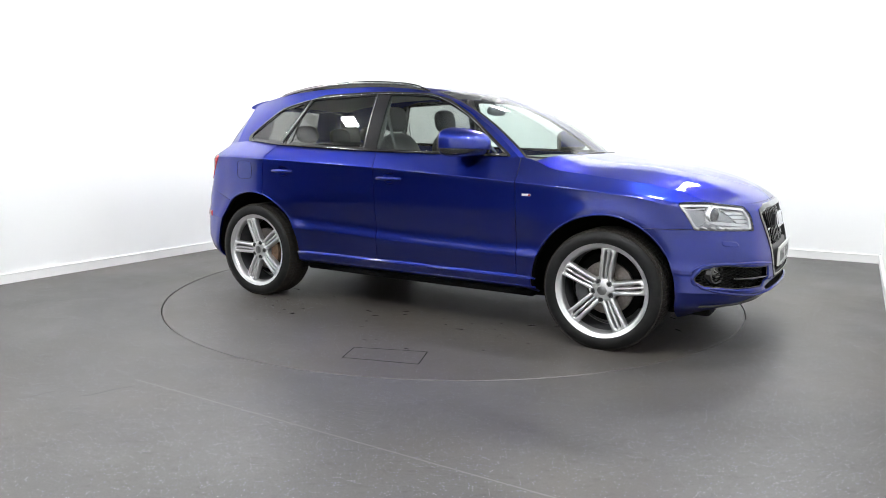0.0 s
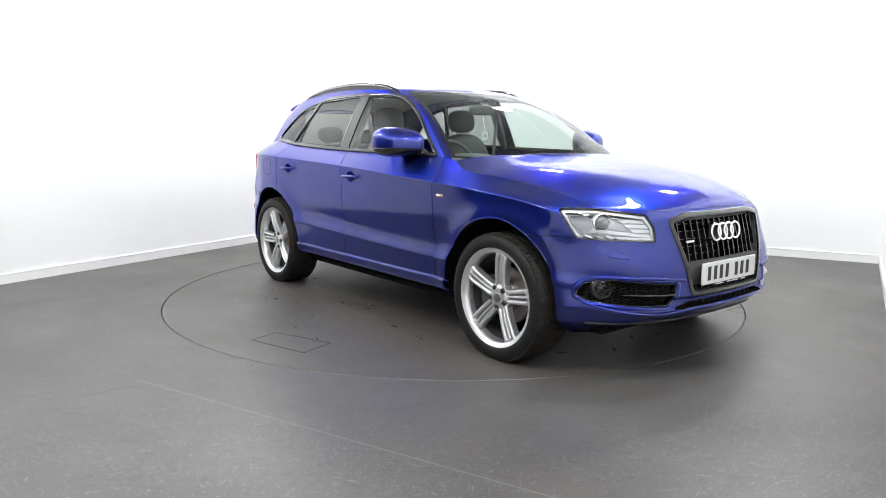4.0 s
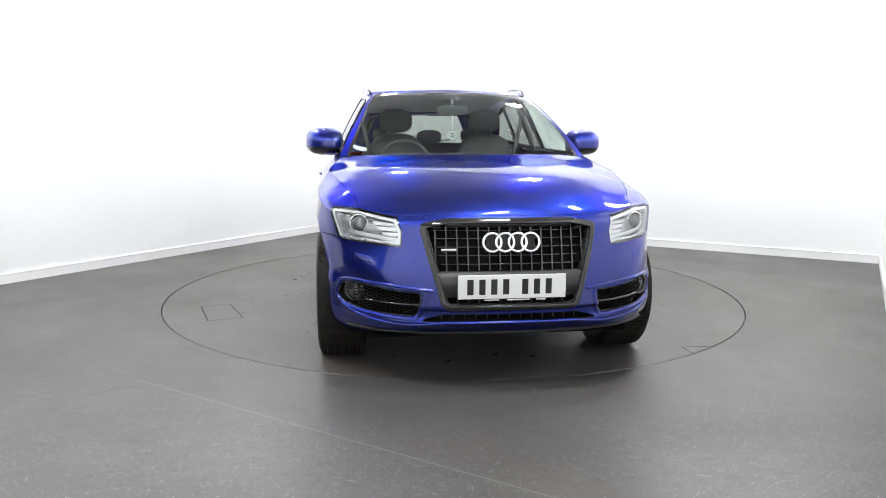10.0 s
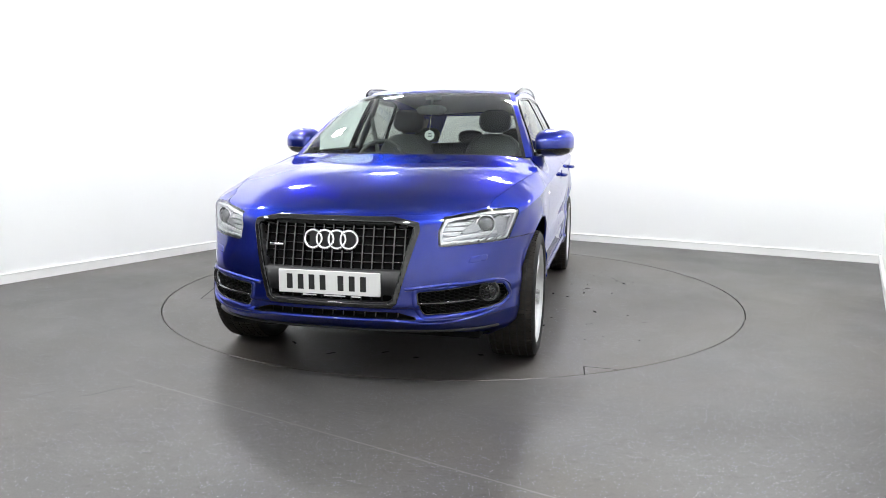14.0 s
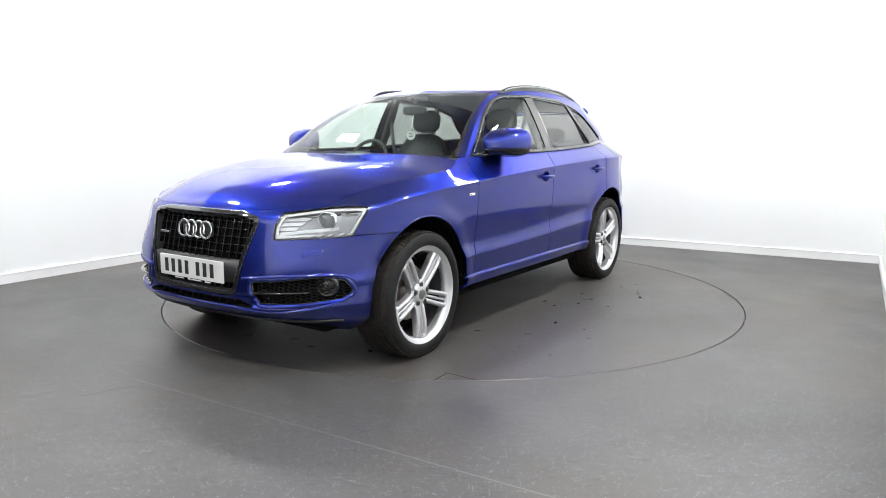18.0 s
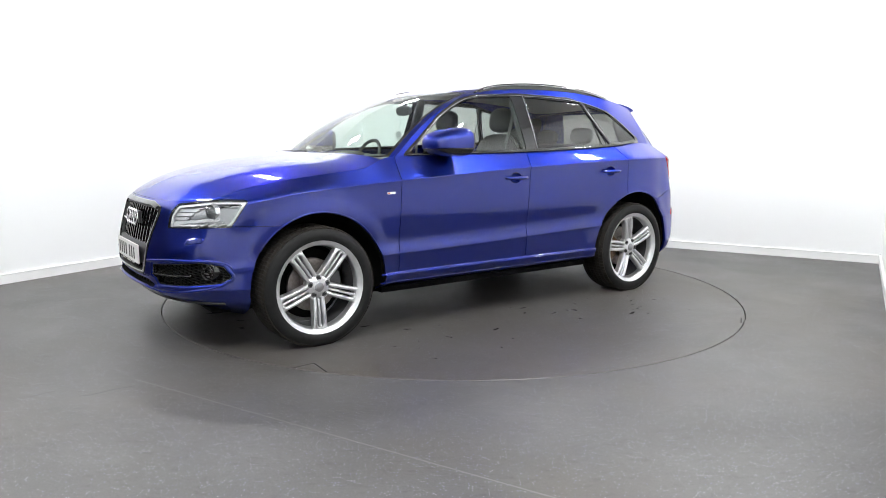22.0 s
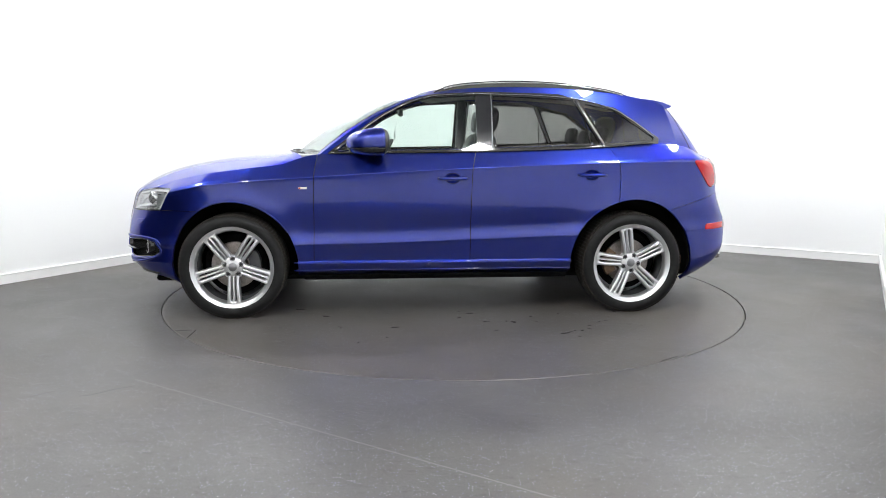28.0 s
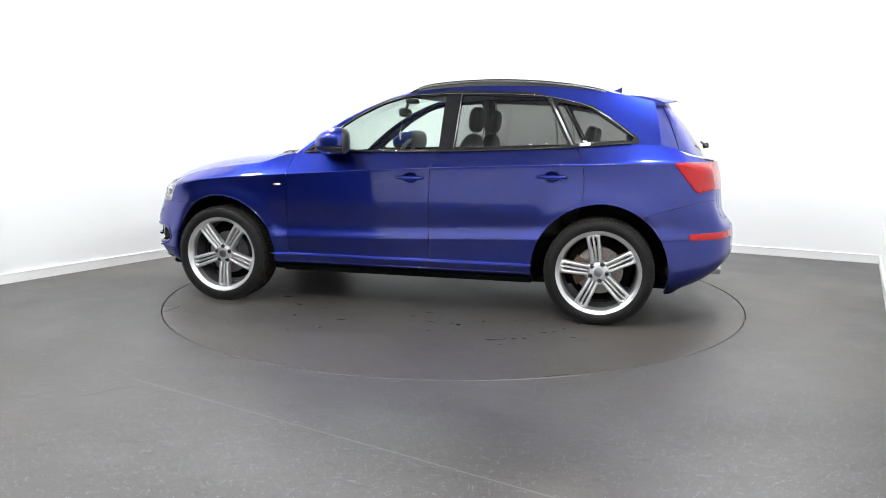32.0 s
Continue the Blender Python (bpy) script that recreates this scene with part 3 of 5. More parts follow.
rear_low = lambda V: np.minimum(-1.62 - V[:, 0], 0.725 + 0.27 * np.clip(-1.62 - V[:, 0], 0, 0.42) - V[:, 2] - 0.13 * np.clip((0.66 - V[:, 1]) / 0.06, 0, 1))
PANELS["rear_quarter"] = cut(rear_half, (lambda V: np.maximum(rear_low(V), gate(V)) + GAP, -1))
PANELS["rear_bumper"] = cut(rear_half, (minus(rear_low, GAP * 0.4), 1))
PANELS["tailgate"] = cut(rear_half, (minus(gate, GAP), 1), (lambda V: rear_low(V) + GAP, -1))
PANELS["headlamp"] = cut(shell, (HEADLIGHT, 1))
PANELS["tail_lamp"] = cut(shell, (TAIL, 1))
PANELS["rear_reflector"] = cut(shell, (REFLECTOR, 1))

# bonnet: a patch between the top edge of the nose and wings and its own centre line
i_corner = int(np.argmin(np.abs(TOPLINE[:, 0] - 1.928) + (TOPLINE[:, 1] < 0.4) * 9))
i_cowl = int(np.argmin(np.abs(TOPLINE[:, 0] - 0.93) + (TOPLINE[:, 1] < 0.4) * 9))


def resample(p, n):
    L = np.concatenate([[0], np.cumsum(np.linalg.norm(np.diff(p, axis=0), axis=1))])
    s = np.linspace(0, L[-1], n)
    return np.stack([np.interp(s, L, p[:, k]) for k in range(3)], 1)


def coons(c0, c1, d0, d1):
    """A patch between c0 (at v = 0), c1 (v = 1), d0 (u = 0) and d1 (u = 1)."""
    n, m = len(c0), len(d0)
    u, v = np.linspace(0, 1, n)[:, None, None], np.linspace(0, 1, m)[None, :, None]
    return ((1 - v) * c0[:, None] + v * c1[:, None] + (1 - u) * d0[None] + u * d1[None]
            - ((1 - u) * (1 - v) * c0[0] + u * (1 - v) * c0[-1] + (1 - u) * v * c1[0] + u * v * c1[-1]))


NB, MB = 44, 60
front_edge = resample(TOPLINE[:i_corner + 1], NB)
side_edge = resample(TOPLINE[i_corner:i_cowl + 1], MB)
e = side_edge[-1]
cowl_edge = spline([(1.085, 0, 1.137), (1.068, 0.3, 1.136), (1.02, 0.55, 1.133), (0.965, 0.72, 1.125), tuple(e)], NB)
f0 = front_edge[0]
centre = spline([tuple(f0), (2.148, 0, 0.900), (2.095, 0, 0.940), (1.98, 0, 0.987), (1.8, 0, 1.032), (1.6, 0, 1.068), (1.4, 0, 1.095), (1.2, 0, 1.122), (1.085, 0, 1.137)], MB)
hood = coons(front_edge, cowl_edge, centre, side_edge)
yy = hood[:, :, 1]
ym = np.maximum(yy[-1][None, :], 1e-6)
s = yy / ym
lead = np.linspace(0, 1, MB)[None, :]
# power dome: two soft creases that run from the grille to the windscreen
crease = 0.66 + 0.12 * lead
step_ = np.clip((crease + 0.05 - s) / 0.10, 0, 1)
hood[:, :, 2] += 0.006 * step_ * step_ * (3 - 2 * step_) * np.sin(np.pi * np.clip(lead * 0.92 + 0.04, 0, 1)) ** 0.7
bulge = np.sin(np.pi * np.clip(lead, 0, 1)) ** 1.1
hood[:, :, 2] += 0.020 * bulge * np.sin(np.pi * s ** 1.2) ** 1.0
for _ in range(60):
    hood[1:-1, 1:-1, 2] = 0.5 * hood[1:-1, 1:-1, 2] + 0.125 * (hood[2:, 1:-1, 2] + hood[:-2, 1:-1, 2] + hood[1:-1, 2:, 2] + hood[1:-1, :-2, 2])
    hood[0, 1:-1, 2] = 0.6 * hood[0, 1:-1, 2] + 0.4 * hood[1, 1:-1, 2]
# shut line
rimless = hood.copy()
rimless[:, :, 1] *= 1 - 0.0035 / ym
rimless[:, 0, 0] -= 0.003
bonnet = grid(rimless)
PANELS["bonnet"] = bonnet

# upper body: lower and upper outlines of windscreen, sides and rear window
A_LOW = TOPLINE[int(np.argmin(np.abs(TOPLINE[:, 0] - 0.80) + (TOPLINE[:, 1] < 0.4) * 9))]
D_LOW = TOPLINE[int(np.argmin(np.abs(TOPLINE[:, 0] + 1.78) + (TOPLINE[:, 1] < 0.4) * 9))]
ia = int(np.argmin(np.abs(TOPLINE[:, 0] - A_LOW[0]) + (TOPLINE[:, 1] < 0.4) * 9))
idd = int(np.argmin(np.abs(TOPLINE[:, 0] - D_LOW[0]) + (TOPLINE[:, 1] < 0.4) * 9))
NW, NS, NR, MV = 36, 150, 30, 26
ws_low = spline([(1.045, 0, 1.115), (1.015, 0.35, 1.112), (0.93, 0.62, 1.11), tuple(A_LOW)], NW)
ws_up = spline([(0.175, 0, 1.572), (0.15, 0.3, 1.568), (0.08, 0.50, 1.566), (0.01, 0.582, 1.560)], NW)
side_low = resample(TOPLINE[ia:idd + 1], NS)
side_up = spline([(0.01, 0.582, 1.560), (-0.10, 0.606, 1.580), (-0.35, 0.618, 1.603), (-0.8, 0.620, 1.607), (-1.2, 0.605, 1.583), (-1.5, 0.583, 1.541), (-1.72, 0.552, 1.494)], NS)
rr_low = spline([tuple(D_LOW), (-1.95, 0.67, 1.150), (-2.07, 0.42, 1.115), (-2.115, 0, 1.105)], NR)
rr_up = spline([(-1.72, 0.552, 1.494), (-1.80, 0.40, 1.487), (-1.83, 0.2, 1.49), (-1.84, 0, 1.495)], NR)


def ruled(lo, up, bulge):
    v = np.concatenate([[0, 0.018], np.linspace(0.05, 0.955, MV - 4), [0.982, 1]])[None, :, None]
    P = lo[:, None] * (1 - v) + up[:, None] * v
    du = np.gradient(P, axis=0)
    dv = np.gradient(P, axis=1)
    n = np.cross(du, dv)
    n /= np.maximum(np.linalg.norm(n, axis=2, keepdims=True), 1e-9)
    n *= np.sign((n * (P - np.array([-0.5, 0, 1.2]))).sum(2))[:, :, None]
    return P + n * bulge * 4 * v * (1 - v)


across = np.linspace(0, 1, NW)[:, None, None] ** 3
WS, SD, RW = ruled(ws_low, ws_up, 0.060 - 0.030 * across), ruled(side_low, side_up, 0.010), ruled(rr_low, rr_up, 0.012)
# the front pillars arch upwards; the side follows them
rise_ = np.concatenate([[0, 0.018], np.linspace(0.05, 0.955, MV - 4), [0.982, 1]])[None, :, None]
WS += across * 4 * rise_ ** 1.3 * (1 - rise_) * np.array([0.012, -0.026, 0.026])
SD += (WS[-1] - SD[0])[None] * np.exp(-np.arange(NS) / 9.0)[:, None, None]
# weld the columns where they meet
for A, B in ((WS, SD), (SD, RW)):
    m = (A[-1] + B[0]) / 2
    A[-1] = B[0] = m
windscreen, sides, rear_win = [(g[0], [tuple(reversed(f)) for f in g[1]]) for g in (grid(WS), grid(SD), grid(RW))]
FG = sd_poly([(0.70, 1.145), (0.37, 1.385), (0.17, 1.485), (0.02, 1.525), (-0.29, 1.54), (-0.285, 1.162)], 0.012)
RG = sd_poly([(-0.415, 1.54), (-0.40, 1.168), (-1.175, 1.195), (-1.005, 1.515)], 0.014)
QG = sd_poly([(-1.07, 1.49), (-1.215, 1.205), (-1.60, 1.232), (-1.585, 1.25), (-1.30, 1.445)], 0.016)
WINDOWS = lambda V: np.maximum(np.maximum(FG(V), RG(V)), QG(V))
SURROUND = sd_poly([(0.765, 1.12), (0.385, 1.40), (0.18, 1.507), (0.02, 1.548), (-0.30, 1.566), (-0.42, 1.568), (-0.9, 1.557), (-1.08, 1.515), (-1.32, 1.462), (-1.635, 1.245), (-1.62, 1.2), (-1.2, 1.172), (-0.3, 1.13)], 0.012)
PANELS["side_frame"] = cut(sides, (SURROUND, -1))
PANELS["window_surround"] = cut(sides, (SURROUND, 1), (WINDOWS, -1))
PANELS["front_door_glass"] = cut(sides, (FG, 1))
PANELS["rear_door_glass"] = cut(sides, (RG, 1))
PANELS["quarter_glass"] = cut(sides, (QG, 1))
PANELS["screen_glass"] = (lambda g: (g[0], [tuple(reversed(f)) for f in g[1]]))(grid(WS[:NW - 3, 1:MV - 1]))
PANELS["screen_frit"] = join(*[(g[0], [tuple(reversed(f)) for f in g[1]]) for g in (grid(WS[NW - 4:NW - 2, :]), grid(WS[:NW - 3, :2]), grid(WS[:NW - 3, MV - 2:]))])
PANELS["front_pillar"] = (lambda g: (g[0], [tuple(reversed(f)) for f in g[1]]))(grid(WS[NW - 3:, :]))
PANELS["rear_glass"] = (lambda g: (g[0], [tuple(reversed(f)) for f in g[1]]))(grid(RW[12:, 1:MV - 3]))
PANELS["rear_frame"] = join(*[(g[0], [tuple(reversed(f)) for f in g[1]]) for g in (grid(RW[:13, :]), grid(RW[12:, :2]), grid(RW[12:, MV - 4:]))])
# roof
roof_mid = spline([(0.175, 0, 1.572), (0.06, 0, 1.601), (-0.12, 0, 1.627), (-0.35, 0, 1.640), (-0.7, 0, 1.646), (-1.1, 0, 1.632), (-1.5, 0, 1.582), (-1.84, 0, 1.515)], NS)
rr_up2 = resample(rr_up[::-1], NW)
roof = coons(WS[:, -1], rr_up2, roof_mid, SD[:, -1])
roof[:, :, 2] += 0.012 * np.sin(np.pi * np.clip(roof[:, :, 1] / np.maximum(roof[-1][None, :, 1], 1e-6), 0, 1)) * np.sin(np.linspace(0, np.pi, NS))[None, :]
PANELS["roof_panel"] = grid(roof)


def oriented(data, outward):
    """Turns the faces so that they look away from the point outward."""
    V, F = data
    F2 = []
    for f in F:
        p = np.asarray(V)[list(f)]
        n = np.cross(p[1] - p[0], p[2] - p[0])
        F2.append(f if n @ (p.mean(0) - outward) > 0 else tuple(reversed(f)))
    return V, F2


CENTRE = np.array([0.0, 0.0, 0.7])
for key in PANELS:
    PANELS[key] = oriented(PANELS[key], CENTRE)


def both(data):
    """A half panel and its mirror image welded along the middle."""
    d = join(data, mirrored(data))
    bm = bmesh.new()
    vs = [bm.verts.new(v) for v in d[0]]
    for f in d[1]:
        try:
            bm.faces.new([vs[i] for i in f])
        except ValueError:
            pass
    bmesh.ops.remove_doubles(bm, verts=[v for v in bm.verts if abs(v.co.y) < 0.004], dist=0.0015)
    bm.verts.index_update()
    out = (np.array([v.co[:] for v in bm.verts]), [tuple(v.index for v in f.verts) for f in bm.faces])
    bm.free()
    return out


def side_parts(name, key, material, depth=0.012, label="", parent=car, crease=40, lift=0.0):
    obs = []
    for d in (PANELS[key], mirrored(PANELS[key])):
        obs.append(part(name, thick(d, depth, lift), material, parent, label, crease=crease))
    return obs


doors = side_parts("front_door", "front_door_panel", M_PAINT)
rdoors = side_parts("rear_door", "rear_door_panel", M_PAINT)
side_parts("sill", "sill", M_PAINT)
side_parts("front_wing", "front_wing", M_PAINT)
side_parts("rear_quarter", "rear_quarter", M_PAINT)
front_bumper = part("front_bumper", thick(both(PANELS["front_bumper"]), 0.02), M_PAINT, car, crease=40)
rear_bumper = part("rear_bumper", thick(both(PANELS["rear_bumper"]), 0.02), M_PAINT, car, crease=40)
tailgate = part("tailgate", thick(both(PANELS["tailgate"]), 0.02), M_PAINT, car, crease=40)
bonnet_ob = part("bonnet", thick(both(PANELS["bonnet"]), 0.012), M_PAINT, car, crease=50)
# black sheet added below the bonnet keeps its shut line dark
part("bonnet_underlay", both(oriented((np.asarray(grid(hood)[0]) + np.array([-0.004, 0, -0.02]), grid(hood)[1]), CENTRE)), M_DARK, car, "added black sheet that darkens the bonnet shut line")
side_parts("pillar_frame", "side_frame", M_PAINT, 0.01)
side_parts("window_surround", "window_surround", M_BLACKGLOSS, 0.01, "gloss black window surround", lift=0.001)
for side in (0, 1):
    flip = (lambda d: d) if side == 0 else mirrored
    part("window", thick(flip(PANELS["front_door_glass"]), 0.004, -0.004), M_CLEAR, doors[side], "clear side window")
    part("window", thick(flip(PANELS["rear_door_glass"]), 0.004, -0.004), M_PRIVACY, rdoors[side], "dark tinted side window")
    part("quarter_window", thick(flip(PANELS["quarter_glass"]), 0.004, -0.003), M_PRIVACY, car, "dark tinted quarter window")
part("windscreen", both(PANELS["screen_glass"]), M_SCREEN, car, "clear windscreen")
part("windscreen_border", both(PANELS["screen_frit"]), M_BLACKGLOSS, car, "black windscreen border")
side_parts("front_pillar", "front_pillar", M_PAINT, 0.01)
part("rear_window", both(PANELS["rear_glass"]), M_PRIVACY, tailgate, "dark tinted rear window")
for F_ in (lambda d: d, mirrored):
    bm = bmesh.new()
    rod(bm, [tuple(p) for p in F_((RW[4], []))[0]], 0.0028, 6)
    part("gate_seam", bm, M_DARK, tailgate, "dark tailgate gap")
part("rear_window_frame", both(PANELS["rear_frame"]), M_PAINT, tailgate)
part("roof", both(PANELS["roof_panel"]), M_PAINT, car)

# inner shell that closes the gaps: added black sheet, shade put into its colour
inner = RING.copy()
inner[:, :, :2] -= nrm[:, None, :] * 0.045
inner[:, :, 1] = np.maximum(inner[:, :, 1], 0)
g = grid(inner[:, :-6])
part("inner_shell", join(cut(g, (lambda V: ARCH_F(V) + 0.0, -1), (ARCH_R, -1)), mirrored(cut(g, (ARCH_F, -1), (ARCH_R, -1)))), M_DARK, car, "added black sheet that darkens the panel gaps")

# ---------------------------------------------------------------- wheels
def sweep_tyre():
    R, W = TYRE, 0.128
    prof = [(0.278, -W + 0.014), (0.287, -W + 0.003), (0.313, -W - 0.004), (0.340, -W + 0.003), (R - 0.008, -W + 0.016), (R - 0.001, -W + 0.034), (R, -0.06), (R, 0), (R, 0.06),
            (R - 0.001, W - 0.034), (R - 0.008, W - 0.016), (0.340, W - 0.003), (0.313, W + 0.004), (0.287, W - 0.003), (0.278, W - 0.014)]
    p = spline(prof, 40)
    return lathe([tuple(q) for q in p], 96)


def tread_blocks():
    """Tread ribs and blocks standing 3 mm proud of the tyre."""
    vs, fs = [], []
    n = 90
    for y0, y1, sh in ((-0.116, -0.088, 0.4), (-0.080, -0.045, -0.3), (-0.037, -0.004, 0.2), (0.004, 0.037, -0.2), (0.045, 0.080, 0.3), (0.088, 0.116, -0.4)):
        for i in range(n):
            a0, a1 = 2 * math.pi * (i + 0.08) / n, 2 * math.pi * (i + 0.86) / n
            o = len(vs)
            for r in (TYRE - 0.004, TYRE + 0.0035):
                for a, y in ((a0, y0), (a1, y0), (a1 + sh * 0.02, y1), (a0 + sh * 0.02, y1)):
                    drop = 0.006 if abs(y) > 0.1 else 0.0
                    vs.append(((r - drop) * math.cos(a), y, (r - drop) * math.sin(a)))
            fs += [(o + 4, o + 5, o + 6, o + 7), (o, o + 1, o + 5, o + 4), (o + 1, o + 2, o + 6, o + 5), (o + 2, o + 3, o + 7, o + 6), (o + 3, o, o + 4, o + 7)]
    return vs, fs


def crown(x):
    """How far out the face of a spoke stands at radius x."""
    return 0.080 + 0.026 * math.sin(min(max((x - 0.046) / 0.204, 0), 1) * 1.75)


def sweep_rib(bm, path, half_width, drop, depth=0.045):
    """A rib with chamfered shoulders along a path in the wheel's plane; +y is outwards."""
    rows = []
    for i, (x, z) in enumerate(path):
        x0, z0 = path[max(i - 1, 0)]
        x1, z1 = path[min(i + 1, len(path) - 1)]
        L = math.hypot(x1 - x0, z1 - z0)
        nx, nz = -(z1 - z0) / L, (x1 - x0) / L
        h = crown(math.hypot(x, z)) - drop
        w = half_width
        sec = [(-w * 1.18, h - depth), (-w * 1.04, h - 0.012), (-w * 0.86, h - 0.0045), (-w * 0.50, h - 0.0004), (0, h + 0.0008), (w * 0.50, h - 0.0004), (w * 0.86, h - 0.0045), (w * 1.04, h - 0.012), (w * 1.18, h - depth)]
        rows.append([bm.verts.new((x + nx * a, b, z + nz * a)) for a, b in sec])
    for r0, r1 in zip(rows, rows[1:]):
        for k in range(len(r0) - 1):
            bm.faces.new((r0[k], r1[k], r1[k + 1], r0[k + 1]))
    bm.faces.new(rows[-1])
    bm.faces.new(rows[0])


def spoke_mesh():
    """One arm of the wheel: a loop of two ribs that close in a round end at the rim, a lower rib between them; it runs along +x."""
    bm = bmesh.new()
    lead = [(0.046 + 0.177 * k / 9, -0.0250 - 0.0075 * k / 9) for k in range(10)]
    turn_ = [(0.223 + 0.0325 * math.cos(a), 0.0325 * math.sin(a)) for a in np.linspace(-math.pi / 2, math.pi / 2, 13)[1:-1]]
    sweep_rib(bm, lead + turn_ + [(x, -z) for x, z in reversed(lead)], 0.0118, 0.0)
    sweep_rib(bm, [(0.046 + 0.200 * k / 9, 0.0) for k in range(10)], 0.0080, 0.006)
    # foot that spreads into the rim
    for z in (-0.034, 0.0, 0.034):
        sweep_rib(bm, [(0.234, z), (0.248, z * 1.05), (0.262, z * 1.1)], 0.012, 0.002, 0.03)
    return bm


def hub_web():
    """The web that joins two neighbouring arms near the hub."""
    bm = bmesh.new()
    sweep_rib(bm, [(0.030, 0.0), (0.052, 0.0), (0.070, 0.0), (0.083, 0.0)], 0.030, 0.012, 0.03)
    return bm


def wheel(name, x, side, phase):
    """side: 1 for the left of the car, -1 for the right."""
    ob = new("wheel")
    ob.parent = car
    ob.matrix_basis = pose(x, side * WY, WZ, 0, 0, 0) @ (Matrix.Identity(4) if side > 0 else pose(0, 0, 0, 0, 0, 180)) @ pose(0, 0, 0, 0, phase, 0)
    tagged(ob, "silver alloy wheel with five twin spokes and a black tyre")
    part("tyre", sweep_tyre(), M_RUBBER, ob, "black rubber tyre")
    part("tread", tread_blocks(), M_TREAD, ob, "worn brownish tread blocks", smooth=False)
    lip = lathe([tuple(q) for q in spline([(0.248, -0.10), (0.244, 0.02), (0.248, 0.075), (0.253, 0.098), (0.260, 0.110), (0.272, 0.116), (0.280, 0.122), (0.2845, 0.121), (0.284, 0.106)], 30)], 96)
    part("rim", lip, M_ALLOY, ob, "silver alloy rim", crease=60)
    part("rim_barrel", lathe([(0.252, -0.11), (0.240, -0.05), (0.240, 0.03), (0.246, 0.06)], 64), M_ALLOYDARK, ob, "inner rim, its shade put into a darker alloy colour")
    for k in range(5):
        sp = part("spoke", spoke_mesh(), M_ALLOY, ob, crease=45)
        sp.matrix_basis = pose(0, 0, 0, 0, 72 * k, 0)
        wb = part("hub_web", hub_web(), M_ALLOY, ob, crease=45)
        wb.matrix_basis = pose(0, 0, 0, 0, 72 * k + 36, 0)
    part("hub", lathe([tuple(q) for q in spline([(0.0, 0.094), (0.03, 0.094), (0.05, 0.091), (0.066, 0.083), (0.075, 0.065), (0.078, 0.03)], 24)], 40), M_ALLOY, ob, crease=50)
    part("hub_cap", lathe([(0.0, 0.0985), (0.024, 0.0975), (0.029, 0.0955), (0.030, 0.090)], 32), M_ALU, ob, "grey centre cap")
    for k in range(5):
        a = radians(72 * k + 36)
        nut = lathe([(0.0, 0.0), (0.0095, 0.0), (0.0115, -0.003), (0.0115, -0.012)], 12)
        b = part("wheel_bolt", nut, M_BLACK, ob, crease=30)
        b.matrix_basis = pose(0.056 * math.cos(a), 0.0955, 0.056 * math.sin(a))
        well = lathe([(0.0125, 0.0), (0.0155, 0.0015), (0.0175, -0.004)], 20)
        w = part("bolt_collar", well, M_ALLOYDARK, ob)
        w.matrix_basis = pose(0.056 * math.cos(a), 0.0915, 0.056 * math.sin(a))
    return ob


def brake(x, side):
    """Disc and caliper behind the spokes."""
    d = lathe([(0.0, 0.03), (0.075, 0.03), (0.085, 0.02), (0.09, 0.0), (0.160, 0.0), (0.162, -0.002), (0.162, -0.026), (0.09, -0.028)], 56)
    ob = part("brake_disc", d, M_DISC, car, "worn steel brake disc", crease=40)
    ob.matrix_basis = pose(x, side * WY, WZ, 0, 0, 0 if side > 0 else 180)
    bm = bmesh.new()
    n = 10
    for k in range(n):
        a0, a1 = radians(-35 + 70 * k / n), radians(-35 + 70 * (k + 1) / n)
        for (r0, r1) in ((0.105, 0.178),):
            q = [bm.verts.new((r * math.cos(a), y, r * math.sin(a))) for a in (a0, a1) for r in (r0, r1) for y in (-0.055, 0.022)]
            for f in ((0, 1, 3, 2), (4, 6, 7, 5), (1, 5, 7, 3), (2, 3, 7, 6), (0, 4, 5, 1), (0, 2, 6, 4)):
                bm.faces.new([q[i] for i in f])
    bmesh.ops.remove_doubles(bm, verts=bm.verts, dist=0.0005)
    c = part("brake_caliper", bm, M_RUST if x < 0 else M_ALLOYDARK, car, "cast metal brake caliper", crease=35)
    c.matrix_basis = pose(x, side * WY, WZ, 0, 180 if x > 0 else 0, 0)
    hubm = lathe([(0.0, -0.02), (0.21, -0.02), (0.215, -0.03)], 40)
    h = part("brake_backplate", hubm, M_DARK, car)
    h.matrix_basis = pose(x, side * (WY - 0.02), WZ, 0, 0, 0 if side > 0 else 180)


def wheel_well(x, side, r):
    vs, fs = [], []
    n = 40
    for i in range(n + 1):
        a = radians(-12 + 204 * i / n)
        xx, zz = x + r * math.cos(a), WZ + r * math.sin(a)
        col = int(np.argmin(np.abs(RING[:, len(vv) // 2, 0] - xx) + (RING[:, len(vv) // 2, 1] < 0.5) * 9))
        outer = min(0.895, float(np.interp(zz, RING[col, :, 2], RING[col, :, 1])) - 0.035)
        for y in (outer, 0.52):
            vs.append((xx, side * y, zz))
    for i in range(n):
        fs.append((2 * i, 2 * i + 1, 2 * i + 3, 2 * i + 2))
    o = len(vs)
    vs.append((x, side * 0.52, WZ))
    for i in range(n):
        fs.append((o, 2 * i + 3, 2 * i + 1))
    part("wheel_well", (vs, fs), M_DARK, car, "black wheel arch liner")


